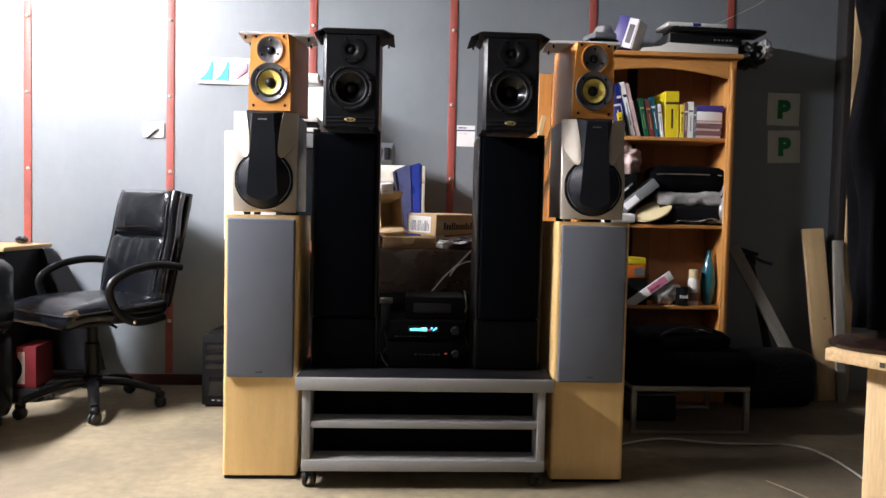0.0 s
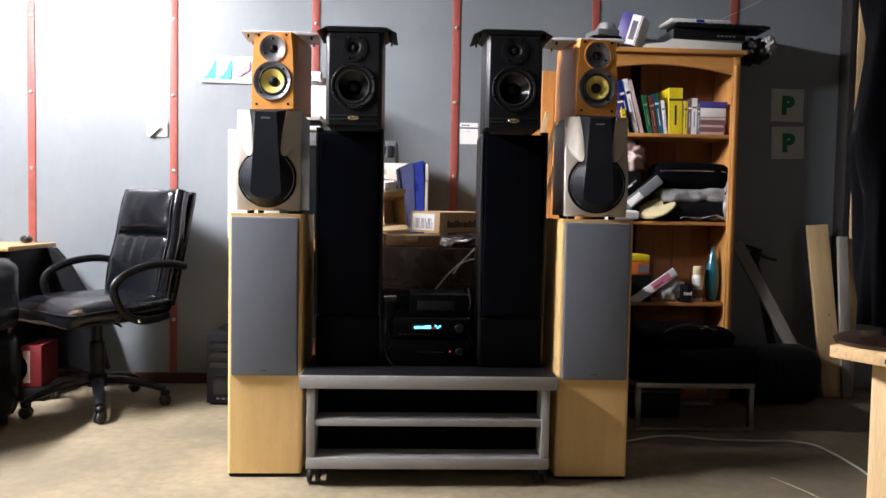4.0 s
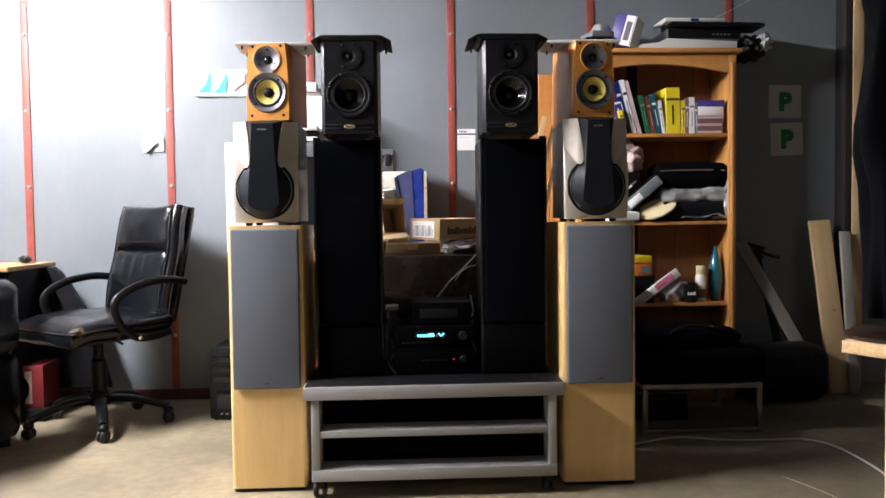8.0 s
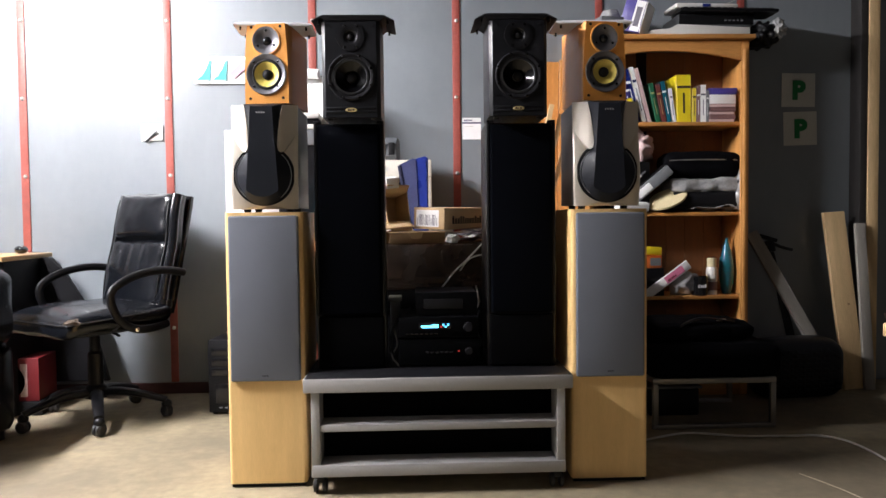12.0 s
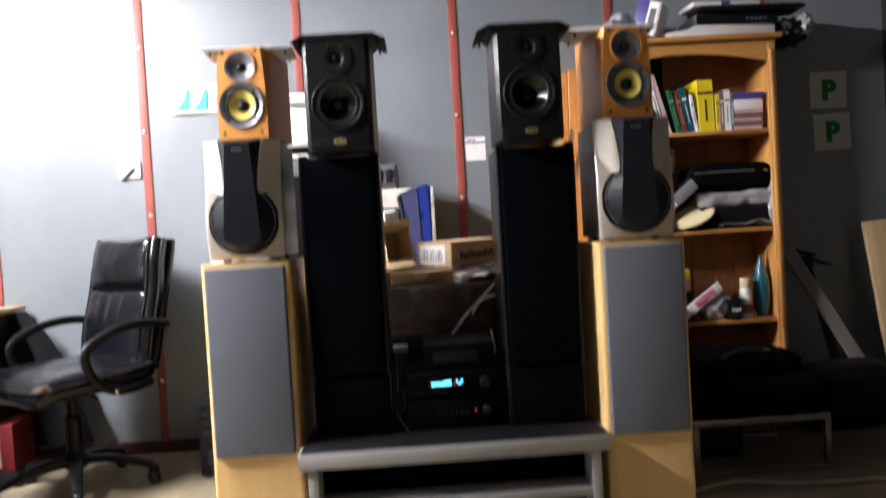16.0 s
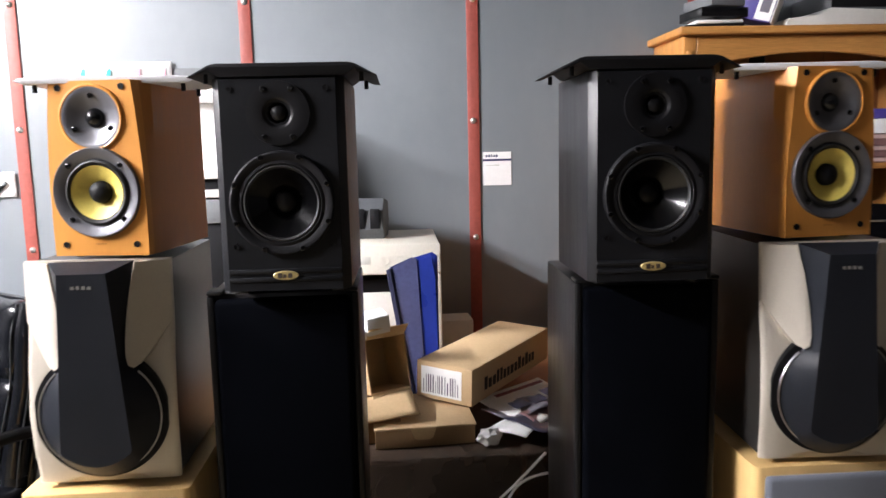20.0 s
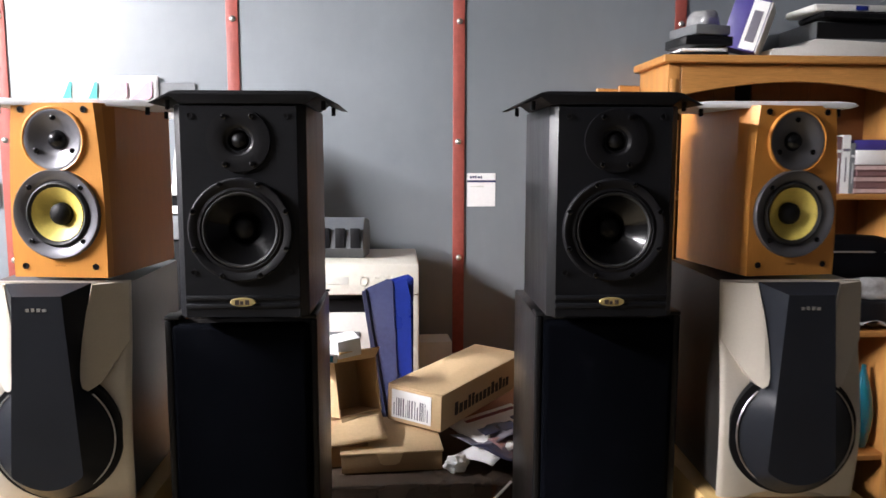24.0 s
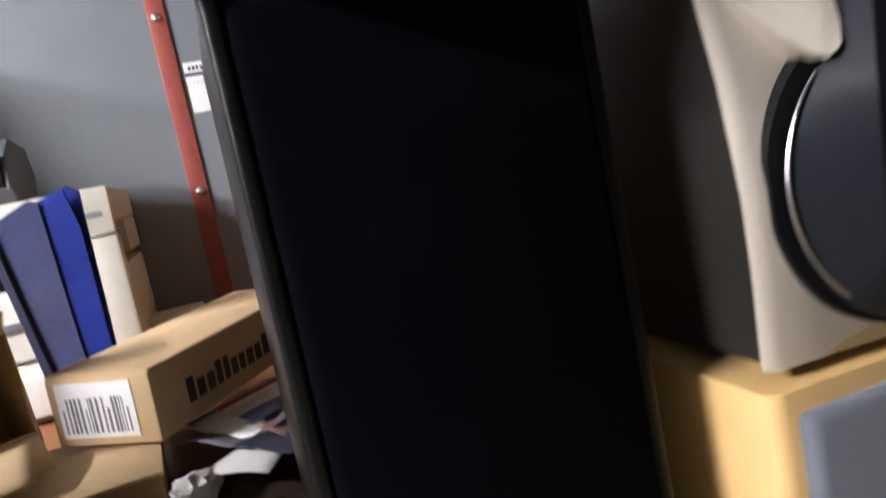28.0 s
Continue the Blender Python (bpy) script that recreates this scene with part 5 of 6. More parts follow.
t = carton("small_carton", pose(1.580, 3.85, z + 0.0462, 0, 0, -3), 0.14, 0.15, 0.030, "dark blue flat carton on the white one", mat="violet")

# second shelf: bags, tools and a pad
Z2 = SHELF[1]
pb = thing("plastic_bag", pose(1.17, 3.86, Z2 + 0.245), "pink and white rolled carrier bag on top of the files", "bag")
part("bag", blob(0.16, 0.16, 0.15, 2.0, 0.45, 8), "pale_pink", pb, smooth=True)
sp = carton("file_box", pose(1.12, 3.86, Z2), 0.19, 0.20, 0.245, "grey file box behind the clutter", mat="charcoal")
cb = thing("camera_bag", pose(1.485, 3.85, Z2 + 0.165), "long black padded bag on the shelf", "bag")
part("body", pad(0.38, 0.18, 0.125, 0.045, 0.01, 0.006, 12, 3.0), "fabric_black", cb)
part("zip", tube([(-0.17, -0.085, 0.085), (0, -0.093, 0.088), (0.17, -0.085, 0.085)], 0.003, n=6), "steel", cb, "zip along the edge")
part("strap", tube([(0.16, -0.08, 0.10), (0.175, -0.10, 0.05), (0.165, -0.095, -0.02), (0.172, -0.09, -0.09)], 0.010, 0.003, n=8), "fabric_black", cb, "hanging strap")
rb = thing("plastic_wrapped_stack", pose(1.50, 3.85, Z2 + 0.10), "crumpled clear film over stacked papers", "plastic film")
part("film", pad(0.36, 0.19, 0.065, 0.02, 0.006, 0.016, 18, 8.0, 14), "film", rb)
kb = thing("black_case", pose(1.50, 3.85, Z2 + 0.022), "flat black case under the plastic film", "case")
part("body", pad(0.34, 0.19, 0.078, 0.02, 0.004, 0.003, 8, 2.0), "black_dull", kb)
lf = thing("loose_film", pose(1.545, 3.84, Z2 + 0.001), "thin white and clear film lying on the shelf", "plastic film")
part("film", sheet(0.26, 0.18, 14, 10, 0.035, 6.0, 16, 0.002), "film", lf)
hf = thing("hanging_film", pose(1.665, 3.765, Z2 + 0.005), "crumpled clear film hanging at the stile", "plastic film")
part("film", blob(0.05, 0.06, 0.19, 6.0, 0.5, 8), "film", hf, smooth=True)
md = thing("grey_device", pose(1.235, 3.738, Z2 + 0.115, 0, -40, -6), "slanted grey plastic device with a white label", "device")
part("body", box(-0.10, 0.115, 0, 0.10, 0, 0.052, 0.006), "grey_plastic", md)
part("label", box(-0.085, -0.005, -0.0015, 0, 0.008, 0.043, 0.001), "white", md, "white label")
part("lid", box(-0.095, 0.11, 0.005, 0.095, 0.0525, 0.058, 0.002), "charcoal", md)
for i in range(3):
    mp_ = thing("manual", pose(1.085 + i * 0.02, 3.76, Z2 + 0.10 + 0.02 * i, 0, -38, -8), "thin slanted booklet with pale edges", "booklet", "slanted booklets")
    part("page_block", box(-0.09, 0.09, 0, 0.12, 0, 0.009, 0.001), "white" if i % 2 else "grey_plastic", mp_)
pdn = thing("polishing_pad", pose(1.305, 3.775, Z2 + 0.058, 38, -22, 0), "round cream polishing pad leaning on the shelf", "pad")
part("disc", lathe([(0, 0), (0.094, 0), (0.102, 0.006), (0.098, 0.014), (0.06, 0.018), (0, 0.018)], 36, False, m=Matrix.Diagonal((1, 0.62, 1, 1))), "cream_foam", pdn)
pt = thing("paper_bundle", pose(1.12, 3.80, Z2 + 0.001, 0, 0, 8), "untidy bundle of white papers", "paper")
part("bundle", pad(0.16, 0.16, 0.05, 0.012, 0.002, 0.008, 8, 5.0), "white", pt)

# third shelf
Z3 = SHELF[2]
va = thing("vase", pose(1.622, 3.83, Z3), "slender glossy teal vase on the shelf", "vase")
part("body", lathe([(0, 0), (0.020, 0), (0.024, 0.008), (0.034, 0.06), (0.0385, 0.11), (0.034, 0.165), (0.022, 0.215), (0.011, 0.250), (0.0075, 0.268), (0.0085, 0.277), (0.006, 0.277), (0.005, 0.25), (0, 0.2)], 32, False), "teal", va)
cn = thing("spray_can", pose(1.535, 3.80, Z3), "white aerosol can with a yellow cap and red print", "spray can")
part("can", lathe([(0, 0), (0.026, 0), (0.0265, 0.004), (0.0265, 0.125), (0.021, 0.137), (0.0, 0.137)], 24, False), "white_plastic", cn)
part("cap", lathe([(0, 0.137), (0.023, 0.137), (0.023, 0.176), (0.020, 0.180), (0, 0.180)], 24, False), "cream_foam", cn, "pale yellow cap")
part("band", lathe([(0.0268, 0.022), (0.0270, 0.024), (0.0270, 0.062), (0.0268, 0.064)], 24, False), "mauve", cn, "printed band")
mg = thing("black_mug", pose(1.470, 3.785, Z3), "black mug with white print", "mug")
part("body", lathe([(0, 0), (0.037, 0), (0.040, 0.004), (0.040, 0.092), (0.0375, 0.092), (0.0365, 0.01), (0, 0.01)], 28, False), "black_gloss", mg)
part("handle", tube([(0.038, 0, 0.075), (0.062, 0, 0.072), (0.066, 0, 0.045), (0.058, 0, 0.022), (0.038, 0, 0.02)], 0.005, n=8), "black_gloss", mg)
part("print", words(-0.022, 0.022, 0.038, 0.056, -0.0405, 4, 9), "white", mg, "white print")
bl = thing("plastic_packet", pose(1.395, 3.80, Z3), "crumpled clear packet behind the mug", "packet")
part("packet", blob(0.14, 0.08, 0.12, 5.0, 0.4, 7), "film", bl, smooth=True)
pk = thing("leaflet", pose(1.305, 3.752, Z3 + 0.055, 0, -36, 0), "slanted white card with a pink print", "leaflet")
part("card", box(-0.125, 0.14, 0, 0.010, 0, 0.045, 0.002), "white", pk)
part("print", box(0.0, 0.105, -0.0008, 0, 0.006, 0.040, 0), "pink", pk, "pink printed area")
part("writing", words(0.01, 0.06, 0.014, 0.022, -0.0008, 5, 6), "red_card", pk)
tp = carton("orange_carton", pose(1.225, 3.80, Z3 + 0.135, 0, 0, 6), 0.10, 0.07, 0.062, "small orange and grey carton", mat="orange")
part("label", box(-0.01, 0.045, -0.0364, -0.0352, 0.012, 0.05, 0), "grey_plastic", tp)
ty = thing("yellow_tool_case", pose(1.215, 3.80, Z3 + 0.198, 0, 4, 5), "flat bright yellow plastic case", "case")
part("body", box(-0.06, 0.065, -0.03, 0.05, 0, 0.042, 0.010, 3), "yellow", ty)
bs = carton("black_tool_box", pose(1.20, 3.83, Z3, 0, 0, 3), 0.17, 0.14, 0.135, "black plastic tool box on the shelf", mat="black_dull")

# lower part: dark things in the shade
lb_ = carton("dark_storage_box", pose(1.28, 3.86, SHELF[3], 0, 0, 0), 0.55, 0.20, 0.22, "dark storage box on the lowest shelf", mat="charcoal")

# on top of the bookcase
ZT = 1.728
vb = thing("violet_carton", pose(1.125, 3.80, ZT + 0.006, 0, 17, -30), "white and violet product carton tilted on the bookcase", "box")
part("body", box(-0.045, 0.055, -0.06, 0.09, 0.018, 0.168, 0.002), "violet", vb)
part("white_side", box(0.0555, 0.060, -0.058, 0.088, 0.020, 0.166, 0.001), "white", vb, "white printed side")
part("front_print", box(0.008, 0.054, -0.0612, -0.0602, 0.022, 0.164, 0), "white", vb, "white front with grey print")
part("writing", box(0.018, 0.044, -0.0622, -0.0613, 0.045, 0.135, 0), "ink", vb)
wpk = thing("white_packet", pose(1.055, 3.88, ZT + 0.068, 10, -8, 20), "crumpled clear plastic packet behind the carton", "packet")
part("packet", pad(0.085, 0.09, 0.085, 0.025, 0.01, 0.012, 10, 4.0), "film", wpk)
for i, (w, z0, mt) in enumerate(((0.17, 0.0, "black_dull"), (0.14, 0.012, "white"), (0.15, 0.030, "black_gloss"), (0.13, 0.062, "grey_plastic"))):
    fl_ = thing("flat_case", pose(1.00 + 0.008 * i, 3.80, ZT + z0 + 0.001, 0, 0, -8 + 7 * i), "flat %s plastic case in a pile on the bookcase" % ("white" if mt == "white" else "dark"), "case", "flat cases on the bookcase")
    part("body", box(-w / 2, w / 2, -0.06, 0.08, 0, 0.010 if i < 2 else 0.028, 0.003), mt, fl_)
lp = thing("cream_panel", pose(1.46, 3.83, ZT + 0.001, 0, 0, 2), "cream plastic panel lying on the bookcase", "panel")
part("body", prism([(-0.265, 0.0), (0.235, 0.0), (0.235, 0.040), (-0.12, 0.052), (-0.16, 0.032), (-0.25, 0.022)], -0.09, 0.11, 0.003, 2), "white_plastic", lp)
dvd = thing("disc_recorder", pose(1.525, 3.868, ZT + 0.0535, 0, 0, 1), "dark slim player on the cream panel", "player")
part("body", box(-0.17, 0.195, -0.10, 0.12, 0, 0.055, 0.003), "grey_plastic", dvd)
part("fascia", box(-0.17, 0.195, -0.106, -0.1, 0.004, 0.052, 0.002), "charcoal", dvd)
for i in range(5):
    part("button", box(0.05 + i * 0.02, 0.062 + i * 0.02, -0.1085, -0.106, 0.02, 0.027, 0.001), "grey_plastic", dvd)
kbd = thing("keyboard", pose(1.59, 3.82, ZT + 0.1095, 0, 1.0, -1), "black keyboard lying flat on the player", "keyboard")
part("body", box(-0.235, 0.235, -0.10, 0.05, 0, 0.016, 0.005), "black_plastic", kbd)
for i in range(14):
    for j in range(4):
        part("key", box(-0.222 + i * 0.0315, -0.196 + i * 0.0315, -0.088 + j * 0.031, -0.062 + j * 0.031, 0.016, 0.0215, 0.002, 1), "black_dull", kbd)
wr = thing("white_router", pose(1.50, 3.84, ZT + 0.134, 0, 0, 3), "flat white plastic device with a blue stripe", "device")
part("body", box(-0.17, 0.14, -0.09, 0.07, 0, 0.022, 0.008, 3), "white_plastic", wr)
part("stripe", box(-0.04, 0.0, -0.0915, -0.0895, 0.004, 0.018, 0.001), "blue", wr, "blue stripe")
bgf = thing("crumpled_bag", pose(1.775, 3.82, ZT - 0.045), "crumpled black bag with clear film hanging off the edge", "bag")
part("bag", blob(0.13, 0.16, 0.12, 7.0, 0.5, 8), "black_plastic", bgf, smooth=True)
part("film", blob(0.07, 0.08, 0.09, 9.0, 0.55, 8), "film", bgf, "crumpled clear film", pose(0.065, -0.05, 0.035), True)

# pine panel and battens beside the bookcase
pnl = thing("wood_screen", pose(0.71, 3.90, 0.0, -2.5, 1.5, 0), "upright honey pine board panel leaning on the wall", "wood panel")
for i in range(4):
    part("board", box(-0.148 + i * 0.072, -0.078 + i * 0.072, 0, 0.016, 0.0, 1.632 + 0.012 * i, 0.003, 1), "pine", pnl)
part("ledger", box(-0.14, 0.13, 0.0165, 0.034, 0.30, 0.37, 0.002), "pine_h", pnl)
part("ledger", box(-0.14, 0.13, 0.0165, 0.034, 1.15, 1.22, 0.002), "pine_h", pnl)
for i, (x, ln, lean) in enumerate(((0.615, 1.46, 14), (0.650, 1.42, 15), (0.685, 1.36, 16))):
    btn = thing("pine_batten", pose(x - 0.22, 3.60 + 0.03 * i, 0.004, -7, lean, 0), "thin pale pine batten leaning on the panel", "batten", "pale pine battens")
    part("stick", box(-0.012, 0.012, -0.006, 0.006, 0, ln, 0.0015, 1), "raw_pine", btn)


# ---- the leather office chair ----
def office_chair(m, label, arms=True):
    t = thing("office_chair", m, label, "office chair")
    hub = part("column", lathe([(0, 0.10), (0.045, 0.10), (0.045, 0.15), (0.032, 0.16), (0.032, 0.30), (0.022, 0.31), (0.022, 0.40), (0, 0.40)], 18, False), "black_plastic", t)
    for k in range(5):
        a = radians(90 + 72 * k + 24)
        c, s = math.cos(a), math.sin(a)
        lg = part("leg", tube([(0.03 * c, 0.03 * s, 0.125), (0.12 * c, 0.12 * s, 0.122), (0.22 * c, 0.22 * s, 0.10), (0.295 * c, 0.295 * s, 0.075)], 0.028, 0.020, n=10, taper=0.7), "black_plastic", t, "star base leg")
        part("castor", lathe([(0, -0.020), (0.018, -0.020), (0.0265, -0.014), (0.0265, -0.004), (0.020, -0.003), (0.020, 0.003), (0.0265, 0.004), (0.0265, 0.014), (0.018, 0.020), (0, 0.020)], 16, False, m=Matrix.Translation((0.295 * c, 0.295 * s, 0.0265)) @ Matrix.Rotation(a + 0.8, 4, "Z") @ Matrix.Rotation(radians(90), 4, "Y")), "rubber", lg, "black castor")
        part("castor_hood", blob(0.045, 0.045, 0.04, k, 0.05, 3, 2), "black_plastic", lg, "", pose(0.295 * c, 0.295 * s, 0.04))
    part("mechanism", box(-0.07, 0.07, -0.13, 0.12, 0.385, 0.425, 0.008), "black_plastic", t)
    part("lever", tube([(0.06, 0, 0.405), (0.16, -0.01, 0.402), (0.20, -0.012, 0.395)], 0.006, n=8), "black_plastic", t)
    seat = pad(0.50, 0.50, 0.085, 0.042, 0.022, 0.006, 18, 2.0, 7)
    for v in seat.verts:
        if v.co.y < -0.12:
            v.co.z -= 0.9 * (v.co.y + 0.12) ** 2 * 2.2
        v.co.z += 0.06 * max(0, v.co.y - 0.1)
    part("seat", seat, "leather", t, "worn padded leather seat", pose(0, -0.02, 0.425))
    part("seat_piping", tube([(-0.235, -0.262, 0.470), (-0.12, -0.270, 0.470), (0.12, -0.270, 0.470), (0.235, -0.262, 0.470), (0.250, -0.20, 0.474), (0.252, 0.10, 0.488)], 0.003, n=8), "seam", t, "seat seam greyed for its highlight")
    part("worn_patch", blob(0.055, 0.07, 0.03, 4.0, 0.3, 6), "foam", t, "bare worn patch on the seat corner", pose(0.225, -0.225, 0.462))
    part("seat_pan", box(-0.22, 0.22, -0.20, 0.22, 0.415, 0.440, 0.008), "black_plastic", t)
    # back: shell, lower pad with pleats, head pad, side bolsters
    tilt = pose(0, 0.225, 0.470, -13, 0, 0) @ Matrix.Diagonal((1.02, 1, 0.955, 1))
    lower = pad(0.40, 0.34, 0.075, 0.034, 0.018, 0.004, 22, 4.0, 7)
    for v in lower.verts:
        if v.co.z > 0.04 and v.co.y > -0.02:
            v.co.z += 0.006 * math.cos(v.co.x * 78) * max(0, min(1, (v.co.y + 0.02) / 0.12)) * max(0, 1 - abs(v.co.x) / 0.16)
    lower.transform(Matrix.Rotation(radians(90), 4, "X") @ Matrix.Translation((0, 0.17, 0)))
    part("back_pad", lower, "leather", t, "pleated leather back pad", tilt)
    upper = pad(0.385, 0.235, 0.085, 0.036, 0.022, 0.005, 18, 6.0, 7)
    upper.transform(Matrix.Rotation(radians(90), 4, "X") @ Matrix.Translation((0, 0.455, 0)))
    part("head_pad", upper, "leather", t, "soft leather head pad", tilt)
    shell = pad(0.43, 0.585, 0.035, 0.017, 0.004, 0.0, 8)
    shell.transform(Matrix.Rotation(radians(90), 4, "X") @ Matrix.Translation((0, 0.285, -0.036)))
    part("back_shell", shell, "leather", t, "leather back shell", tilt)
    for s in (-1, 1):
        part("bolster", tube([(s * 0.203, -0.025, 0.02), (s * 0.210, -0.035, 0.15), (s * 0.208, -0.030, 0.32), (s * 0.200, -0.040, 0.47), (s * 0.193, -0.035, 0.565)], 0.022, 0.036, n=12, up=(0, 1, 0)), "leather", t, "leather side roll", tilt)
        part("piping", tube([(s * 0.186, -0.062, 0.03), (s * 0.190, -0.072, 0.16), (s * 0.190, -0.066, 0.32), (s * 0.183, -0.078, 0.46), (s * 0.178, -0.072, 0.562)], 0.0028, n=8), "seam", t, "seam piping greyed for its highlight", tilt)
        part("piping", tube([(s * 0.226, -0.030, 0.02), (s * 0.233, -0.040, 0.15), (s * 0.231, -0.036, 0.32), (s * 0.223, -0.045, 0.47), (s * 0.214, -0.040, 0.567)], 0.0026, n=8), "seam", t, "seam piping greyed for its highlight", tilt)
        if arms:
            part("armrest", tube([(s * 0.235, 0.20, 0.425), (s * 0.262, 0.10, 0.418), (s * 0.268, 0.02, 0.425), (s * 0.270, -0.050, 0.468), (s * 0.272, -0.090, 0.545), (s * 0.272, -0.080, 0.600), (s * 0.272, -0.01, 0.642), (s * 0.270, 0.08, 0.664), (s * 0.266, 0.18, 0.668), (s * 0.245, 0.285, 0.650)], 0.018, 0.014, n=10, up=(1, 0, 0.05)), "black_plastic", t, "curved black armrest")
            part("arm_bolt", lathe([(0.010, 0), (0.010, 0.004), (0.004, 0.007), (0, 0.007)], 12, False, m=Matrix.Translation((s * 0.283, 0.02, 0.423)) @ Matrix.Rotation(radians(90 * s), 4, "Y")), "chrome", t, "bright bolt")
    return t


office_chair(pose(-1.33, 3.515, 0, 0, 0, -36) @ Matrix.Diagonal((1.0, 1.0, 0.983, 1)), "worn black leather office chair with curved arms")
ac = thing("armchair", pose(-1.875, 2.98, 0), "low black leather armchair at the edge of the room", "armchair")
part("base", pad(0.66, 0.62, 0.36, 0.05, 0.01, 0.004, 10, 1.0), "leather", ac, "", pose(0, 0, 0.03))
for s in (-1, 1):
    part("arm", pad(0.16, 0.62, 0.30, 0.06, 0.01, 0.004, 10, 3.0), "leather", ac, "padded leather arm", pose(s * 0.262, 0.0, 0.385))
part("back", pad(0.36, 0.16, 0.42, 0.06, 0.01, 0.004, 10, 5.0), "leather", ac, "padded leather back", pose(0, -0.23, 0.385))
for s in (-1, 1):
    for y in (-0.25, 0.25):
        part("foot", lathe([(0.025, 0), (0.025, 0.035), (0, 0.035)], 12, False, m=pose(s * 0.27, y, 0)), "black_plastic", ac)

# ---- the corner desk on the left and what is round it ----
ld = thing("corner_desk", pose(-2.40, 3.30, 0), "dark desk with an oak coloured top in the corner", "desk")
part("top", box(-0.55, 0.69, 0.20, 0.66, 0.700, 0.722, 0.004), "desk_wood", ld)
part("side_panel", box(0.66, 0.68, 0.23, 0.64, 0, 0.70, 0.002), "black_dull", ld, "dark side panel")
part("back_panel", box(-0.50, 0.66, 0.60, 0.618, 0.15, 0.70, 0.002), "black_dull", ld)
part("side_panel", box(-0.52, -0.50, 0.23, 0.64, 0, 0.70, 0.002), "black_dull", ld)
fp = [(0.682, 0.10), (0.99, 0.10), (0.90, 0.45), (0.80, 0.62), (0.73, 0.70), (0.682, 0.70)]
part("screen_panel", prism(fp, 0.55, 0.575, 0.003, 1), "black_dull", ld, "dark sloping end panel")
for i, (x, y) in enumerate(((-1.80, 3.84), (-1.96, 3.80))):
    ms = thing("computer_mouse", pose(x, y, 0.722, 0, 0, 30 + 60 * i), "black computer mouse on the desk", "mouse", "computer mice")
    b = blob(0.06, 0.105, 0.040, i, 0.03, 3, 3)
    part("shell", b, "black_gloss", ms)
    part("wheel", lathe([(0, -0.004), (0.009, -0.004), (0.009, 0.004), (0, 0.004)], 12, False, m=Matrix.Translation((0, -0.03, 0.032)) @ Matrix.Rotation(radians(90), 4, "Y")), "grey_plastic", ms)
mn = thing("monitor_box", pose(-2.12, 3.66, 0.722), "black boxy device on the desk", "device")
part("body", box(-0.16, 0.10, -0.10, 0.14, 0, 0.065, 0.004), "black_dull", mn)
part("fascia", box(-0.155, 0.095, -0.104, -0.1005, 0.005, 0.06, 0.001), "black_gloss", mn)
rx = thing("red_carton", pose(-1.757, 3.62, 0.06, 0, 0, 4), "red carton with a round dark window", "box")
part("body", box(-0.14, 0.125, 0, 0.20, 0, 0.195, 0.003), "red_card", rx)
part("window", prism([(0.085 * math.cos(radians(a)), 0.09 + 0.082 * math.sin(radians(a))) for a in range(0, 360, 15)], -0.0016, 0.0, 0, 1), "black_gloss", rx, "round dark window", pose(-0.02, 0, 0))
part("white_panel", box(0.045, 0.075, -0.0012, 0, 0.02, 0.17, 0), "pale_pink", rx, "pale printed panel")
rs = carton("dark_carton", pose(-1.76, 3.72, 0.0, 0, 0, 4), 0.28, 0.24, 0.06, "dark carton under the red one", mat="black_dull")
pc = thing("computer_case", pose(-0.775, 3.55, 0, 0, 0, -4), "black desktop computer case standing on the floor", "computer")
part("body", box(-0.075, 0.105, 0.008, 0.38, 0.012, 0.335, 0.003), "charcoal", pc)
part("fascia", box(-0.077, 0.107, 0, 0.008, 0.010, 0.337, 0.003), "black_plastic", pc, "black front")
for k in range(3):
    part("drive_bay", box(-0.062, 0.09, -0.002, 0.001, 0.265 - k * 0.045, 0.30 - k * 0.045, 0.002), "black_gloss", pc)
part("vent", box(-0.045, 0.06, -0.002, 0.001, 0.05, 0.14, 0.002), "black_gloss", pc)
for k in range(3):
    part("socket", box(-0.03 + k * 0.025, -0.016 + k * 0.025, -0.003, -0.001, 0.028, 0.035, 0.001), "grey_plastic", pc)
for sx in (-0.06, 0.09):
    for y in (0.03, 0.34):
        part("foot", lathe([(0.012, 0), (0.012, 0.012), (0, 0.012)], 10, False, m=pose(sx, y, 0)), "rubber", pc)

# ---- bench, basket and timber on the right ----
bn = thing("bench", pose(1.295, 3.165, 0), "low bench with a square steel frame and black cushion", "bench")
for y in (0.0, 0.42):
    part("rail", box(-0.255, 0.255, y, y + 0.022, 0.185, 0.208, 0.002), "brushed", bn)
    part("foot_rail", box(-0.255, 0.255, y, y + 0.022, 0.0, 0.018, 0.002), "brushed", bn)
    for s in (-1, 1):
        part("leg", box(s * 0.244 - 0.011, s * 0.244 + 0.011, y, y + 0.022, 0.018, 0.185, 0.002), "brushed", bn)
for s in (-1, 1):
    part("side_rail", box(s * 0.244 - 0.011, s * 0.244 + 0.011, 0.022, 0.42, 0.187, 0.206, 0.002), "brushed", bn)
part("cushion", pad(0.56, 0.48, 0.13, 0.04, 0.018, 0.006, 14, 9.0), "fabric_black", bn, "black padded cushion", pose(0.0, 0.22, 0.208))
jk = thing("folded_jacket", pose(1.27, 3.37, 0.352), "crumpled black jacket lying on the bench", "jacket")
part("cloth", pad(0.46, 0.30, 0.070, 0.03, 0.01, 0.022, 18, 11.0, 8), "fabric_black", jk)
part("buckle", box(0.08, 0.115, -0.10, -0.08, 0.072, 0.082, 0.003), "steel", jk, "small bright buckle")
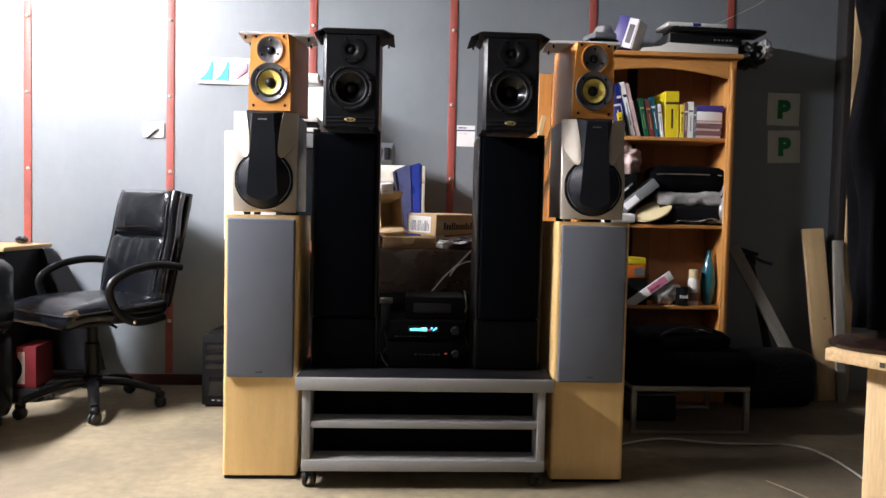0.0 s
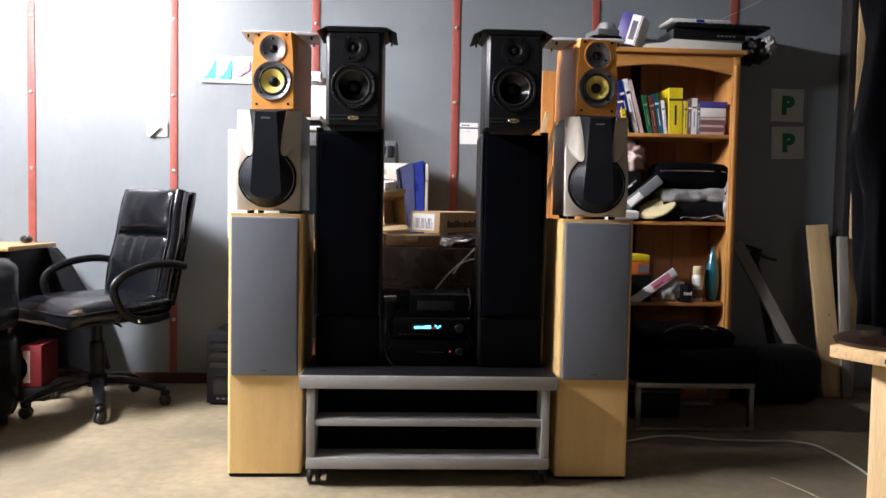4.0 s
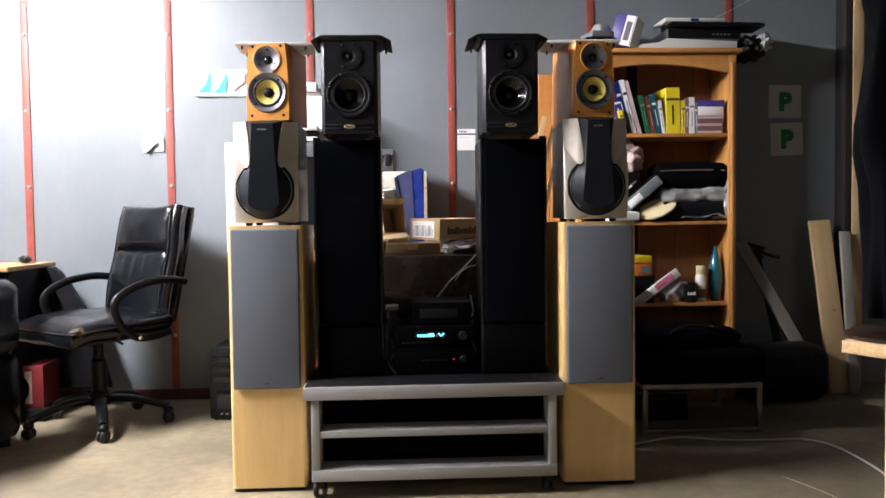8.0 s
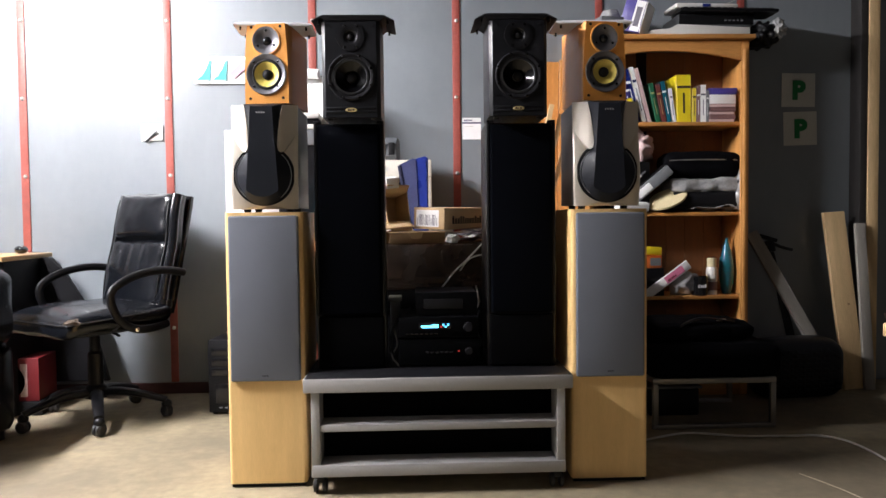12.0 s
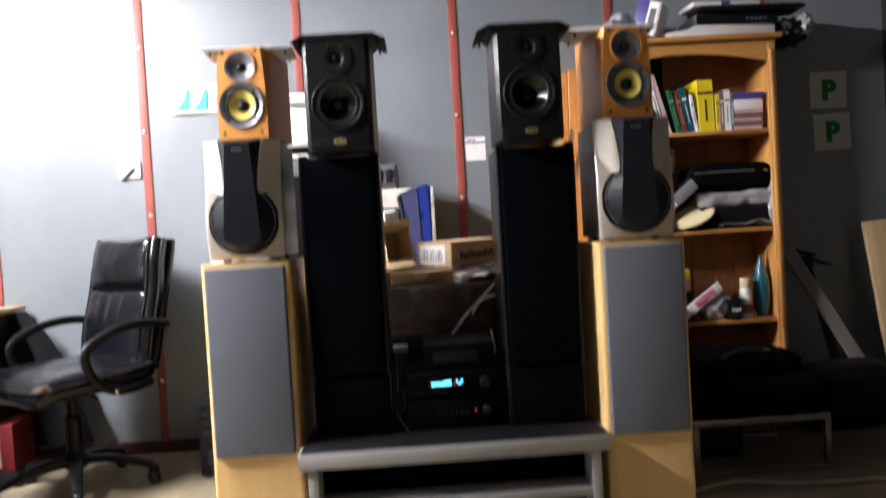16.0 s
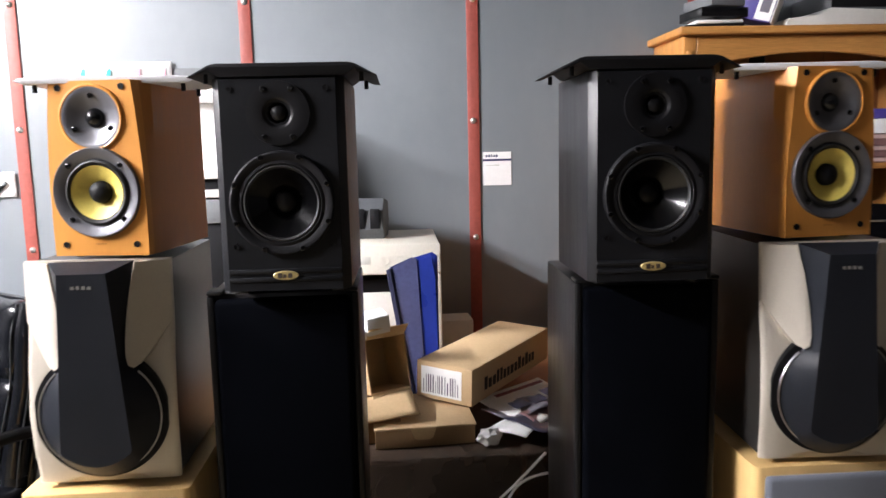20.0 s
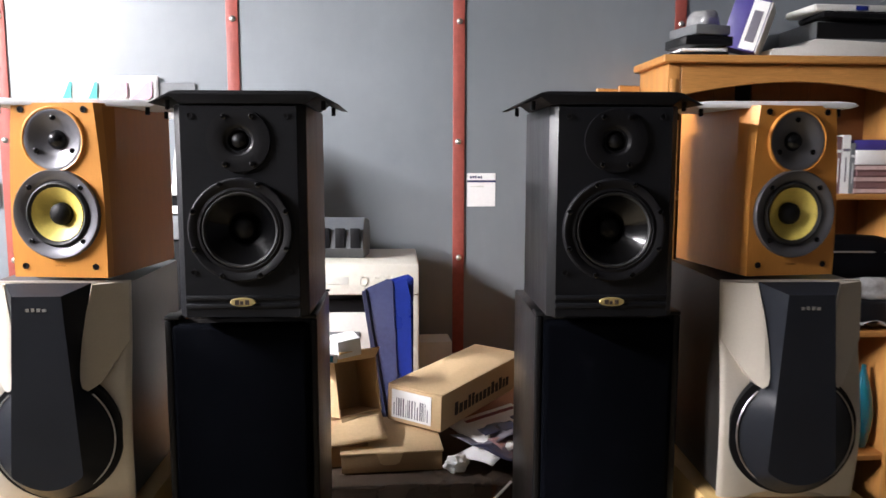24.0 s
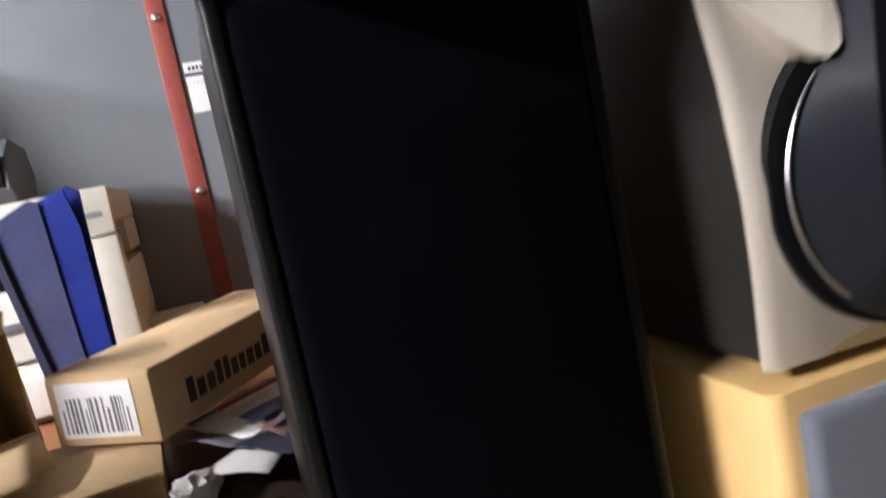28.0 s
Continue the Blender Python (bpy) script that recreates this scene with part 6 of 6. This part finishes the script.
part("strap", tube([(-0.10, -0.14, 0.06), (-0.02, -0.13, 0.09), (0.06, -0.11, 0.085), (0.14, -0.12, 0.07)], 0.012, 0.004, n=8), "black_plastic", jk, "glossy strap")
ub = thing("storage_tub", pose(1.18, 3.42, 0.0), "dark plastic tub under the bench", "tub")
part("tub", box(-0.09, 0.13, -0.05, 0.15, 0, 0.12, 0.008), "charcoal", ub)
part("rim", box(-0.10, 0.14, -0.06, 0.16, 0.12, 0.13, 0.003), "grey_plastic", ub, "grey rim")

ck = thing("woven_basket", pose(1.90, 3.70, 0, 0, 0, 6), "rounded black woven basket on the floor", "basket")
shell = pad(0.44, 0.22, 0.275, 0.08, 0.01, 0.0, 14)
part("shell", shell, "black_plastic", ck)
weave_mesh = mesh_of(box(-0.0092, 0.0092, -0.0035, 0.0035, -0.0055, 0.0055, 0.002, 1), "weave", True)
for i in range(17):
    for j in range(8):
        if j == 7 and (i < 2 or i > 14):
            continue
        part("weave", weave_mesh, "black_plastic", ck, "", pose(-0.16 + i * 0.02, -0.111, 0.05 + j * 0.024 + (0.012 if i % 2 else 0), 0, 90 * (i % 2), 0))

pk1 = thing("pine_plank", pose(2.262, 3.80, 0.0, -7.5, -3.6, 0), "wide raw pine plank leaning against the wall", "plank")
part("board", box(-0.054, 0.054, -0.012, 0.012, 0, 0.890, 0.002), "raw_pine", pk1)
for kx, kz in ((0.016, 0.42),):
    part("knot", lathe([(0, 0.0), (0.006, 0.0), (0.005, 0.001), (0, 0.0014)], 14, m=pose(kx, -0.012, kz)), "card_dark", pk1, "dark knot")
pk2 = thing("grey_plank", pose(2.322, 3.775, 0.0, -8, 0.6, 0), "narrow weathered grey board leaning on the door post", "plank")
part("board", box(-0.026, 0.026, -0.010, 0.010, 0, 0.83, 0.002), "grey_wood", pk2)
pk3 = thing("grey_plank", pose(2.13, 3.74, 0.06, -9, -27, 0), "grey board leaning across the wall in the corner", "plank")
part("board", box(-0.030, 0.030, -0.010, 0.010, 0, 0.82, 0.002), "grey_wood", pk3)
tp_ = thing("tripod", pose(2.00, 3.80, 0.0, -6, -11, 0), "folded black tripod leaning on the wall", "tripod")
for k in range(3):
    part("leg", tube([(0.018 * k - 0.018, -0.008 * (k % 2), 0), (0.010 * k - 0.01, 0, 0.35), (0.006 * k - 0.006, 0, 0.70)], 0.010, n=8, steps=2), "black_plastic", tp_)
part("head", box(-0.02, 0.02, -0.018, 0.018, 0.70, 0.76, 0.005), "black_plastic", tp_)
part("plate", box(-0.045, 0.05, -0.02, 0.02, 0, 0.018, 0.004), "black_plastic", tp_, "tilted top plate", pose(-0.01, 0, 0.765, 0, 28, 0))
part("grip", tube([(0.02, 0, 0.74), (0.06, -0.01, 0.71), (0.10, -0.02, 0.69)], 0.008, n=8, steps=3), "rubber", tp_)

# ---- the near work table and what stands on it ----
wt = thing("work_table", pose(0.690, 1.145, 0, 0, 0, -62), "bare pine table with a rough chipboard top", "table")
part("top", box(0.0, 1.10, 0.0, 0.62, 0.708, 0.726, 0.0015), "chipboard", wt)
part("apron", box(0.055, 1.05, 0.045, 0.067, 0.625, 0.708, 0.002), "raw_pine", wt)
part("apron", box(0.045, 0.067, 0.07, 0.58, 0.625, 0.708, 0.002), "raw_pine", wt)
for x in (0.04, 1.0):
    for y in (0.04, 0.54):
        part("leg", box(x, x + 0.045, y, y + 0.045, 0, 0.706, 0.003), "raw_pine", wt)
part("pencil_mark", words(0.08, 0.14, 0.712, 0.720, -0.0002, 6, 5, 0.0003), "print", wt)

fg = thing("draped_stand", pose(0.779, 1.148, 0.726), "tall form draped in black cloth on a dark round foot", "stand")
part("foot", lathe([(0, 0), (0.070, 0), (0.072, 0.006), (0.062, 0.012), (0.030, 0.016), (0, 0.016)], 32, False), "ebony", fg, "dark varnished round foot")
part("rod", tube([(0, 0, 0.014), (0, 0, 0.60), (0, 0, 1.25)], 0.009, n=10, steps=2), "black_plastic", fg)
dr = bmesh.new()
rings = []
# top and far side run out of view, enlarged to shade the wall
prof = [(0.030, 0.03), (0.034, 0.10), (0.036, 0.16), (0.040, 0.22), (0.050, 0.27), (0.052, 0.31), (0.044, 0.36), (0.036, 0.45), (0.043, 0.50), (0.046, 0.60), (0.055, 0.75), (0.066, 0.95), (0.068, 1.15), (0.058, 1.28), (0.004, 1.32)]
for r, h in prof:
    rings.append([dr.verts.new(((r + 0.006 * math.sin(5 * a + h * 9) + 0.004 * math.sin(9 * a - h * 14)) * math.cos(a) * (1.25 if math.cos(a) < 0 else 1.25 + 3.2 * min(1.0, max(0.0, (h - 0.16) / 0.2))), (r + 0.006 * math.sin(5 * a + h * 9)) * math.sin(a), h)) for a in [2 * math.pi * i / 40 for i in range(40)]])
for a, c in zip(rings, rings[1:]):
    for i in range(40):
        dr.faces.new((a[i], a[(i + 1) % 40], c[(i + 1) % 40], c[i]))
dr.faces.new(rings[0][::-1])
dr.faces.new(rings[-1])
part("drape", dr, "fabric_black", fg, "folded black cloth")

crack = thing("floor_crack", pose(0, 0, 0), "thin pale crack line across the concrete floor", "crack", kind="structure")
part("line", tube([(1.36, 2.62, 0.0), (1.40, 2.52, 0.0), (1.43, 2.42, 0.0), (1.45, 2.30, 0.0), (1.49, 2.12, 0.0)], 0.0035, 0.0012, n=6), "floor_pale", crack)
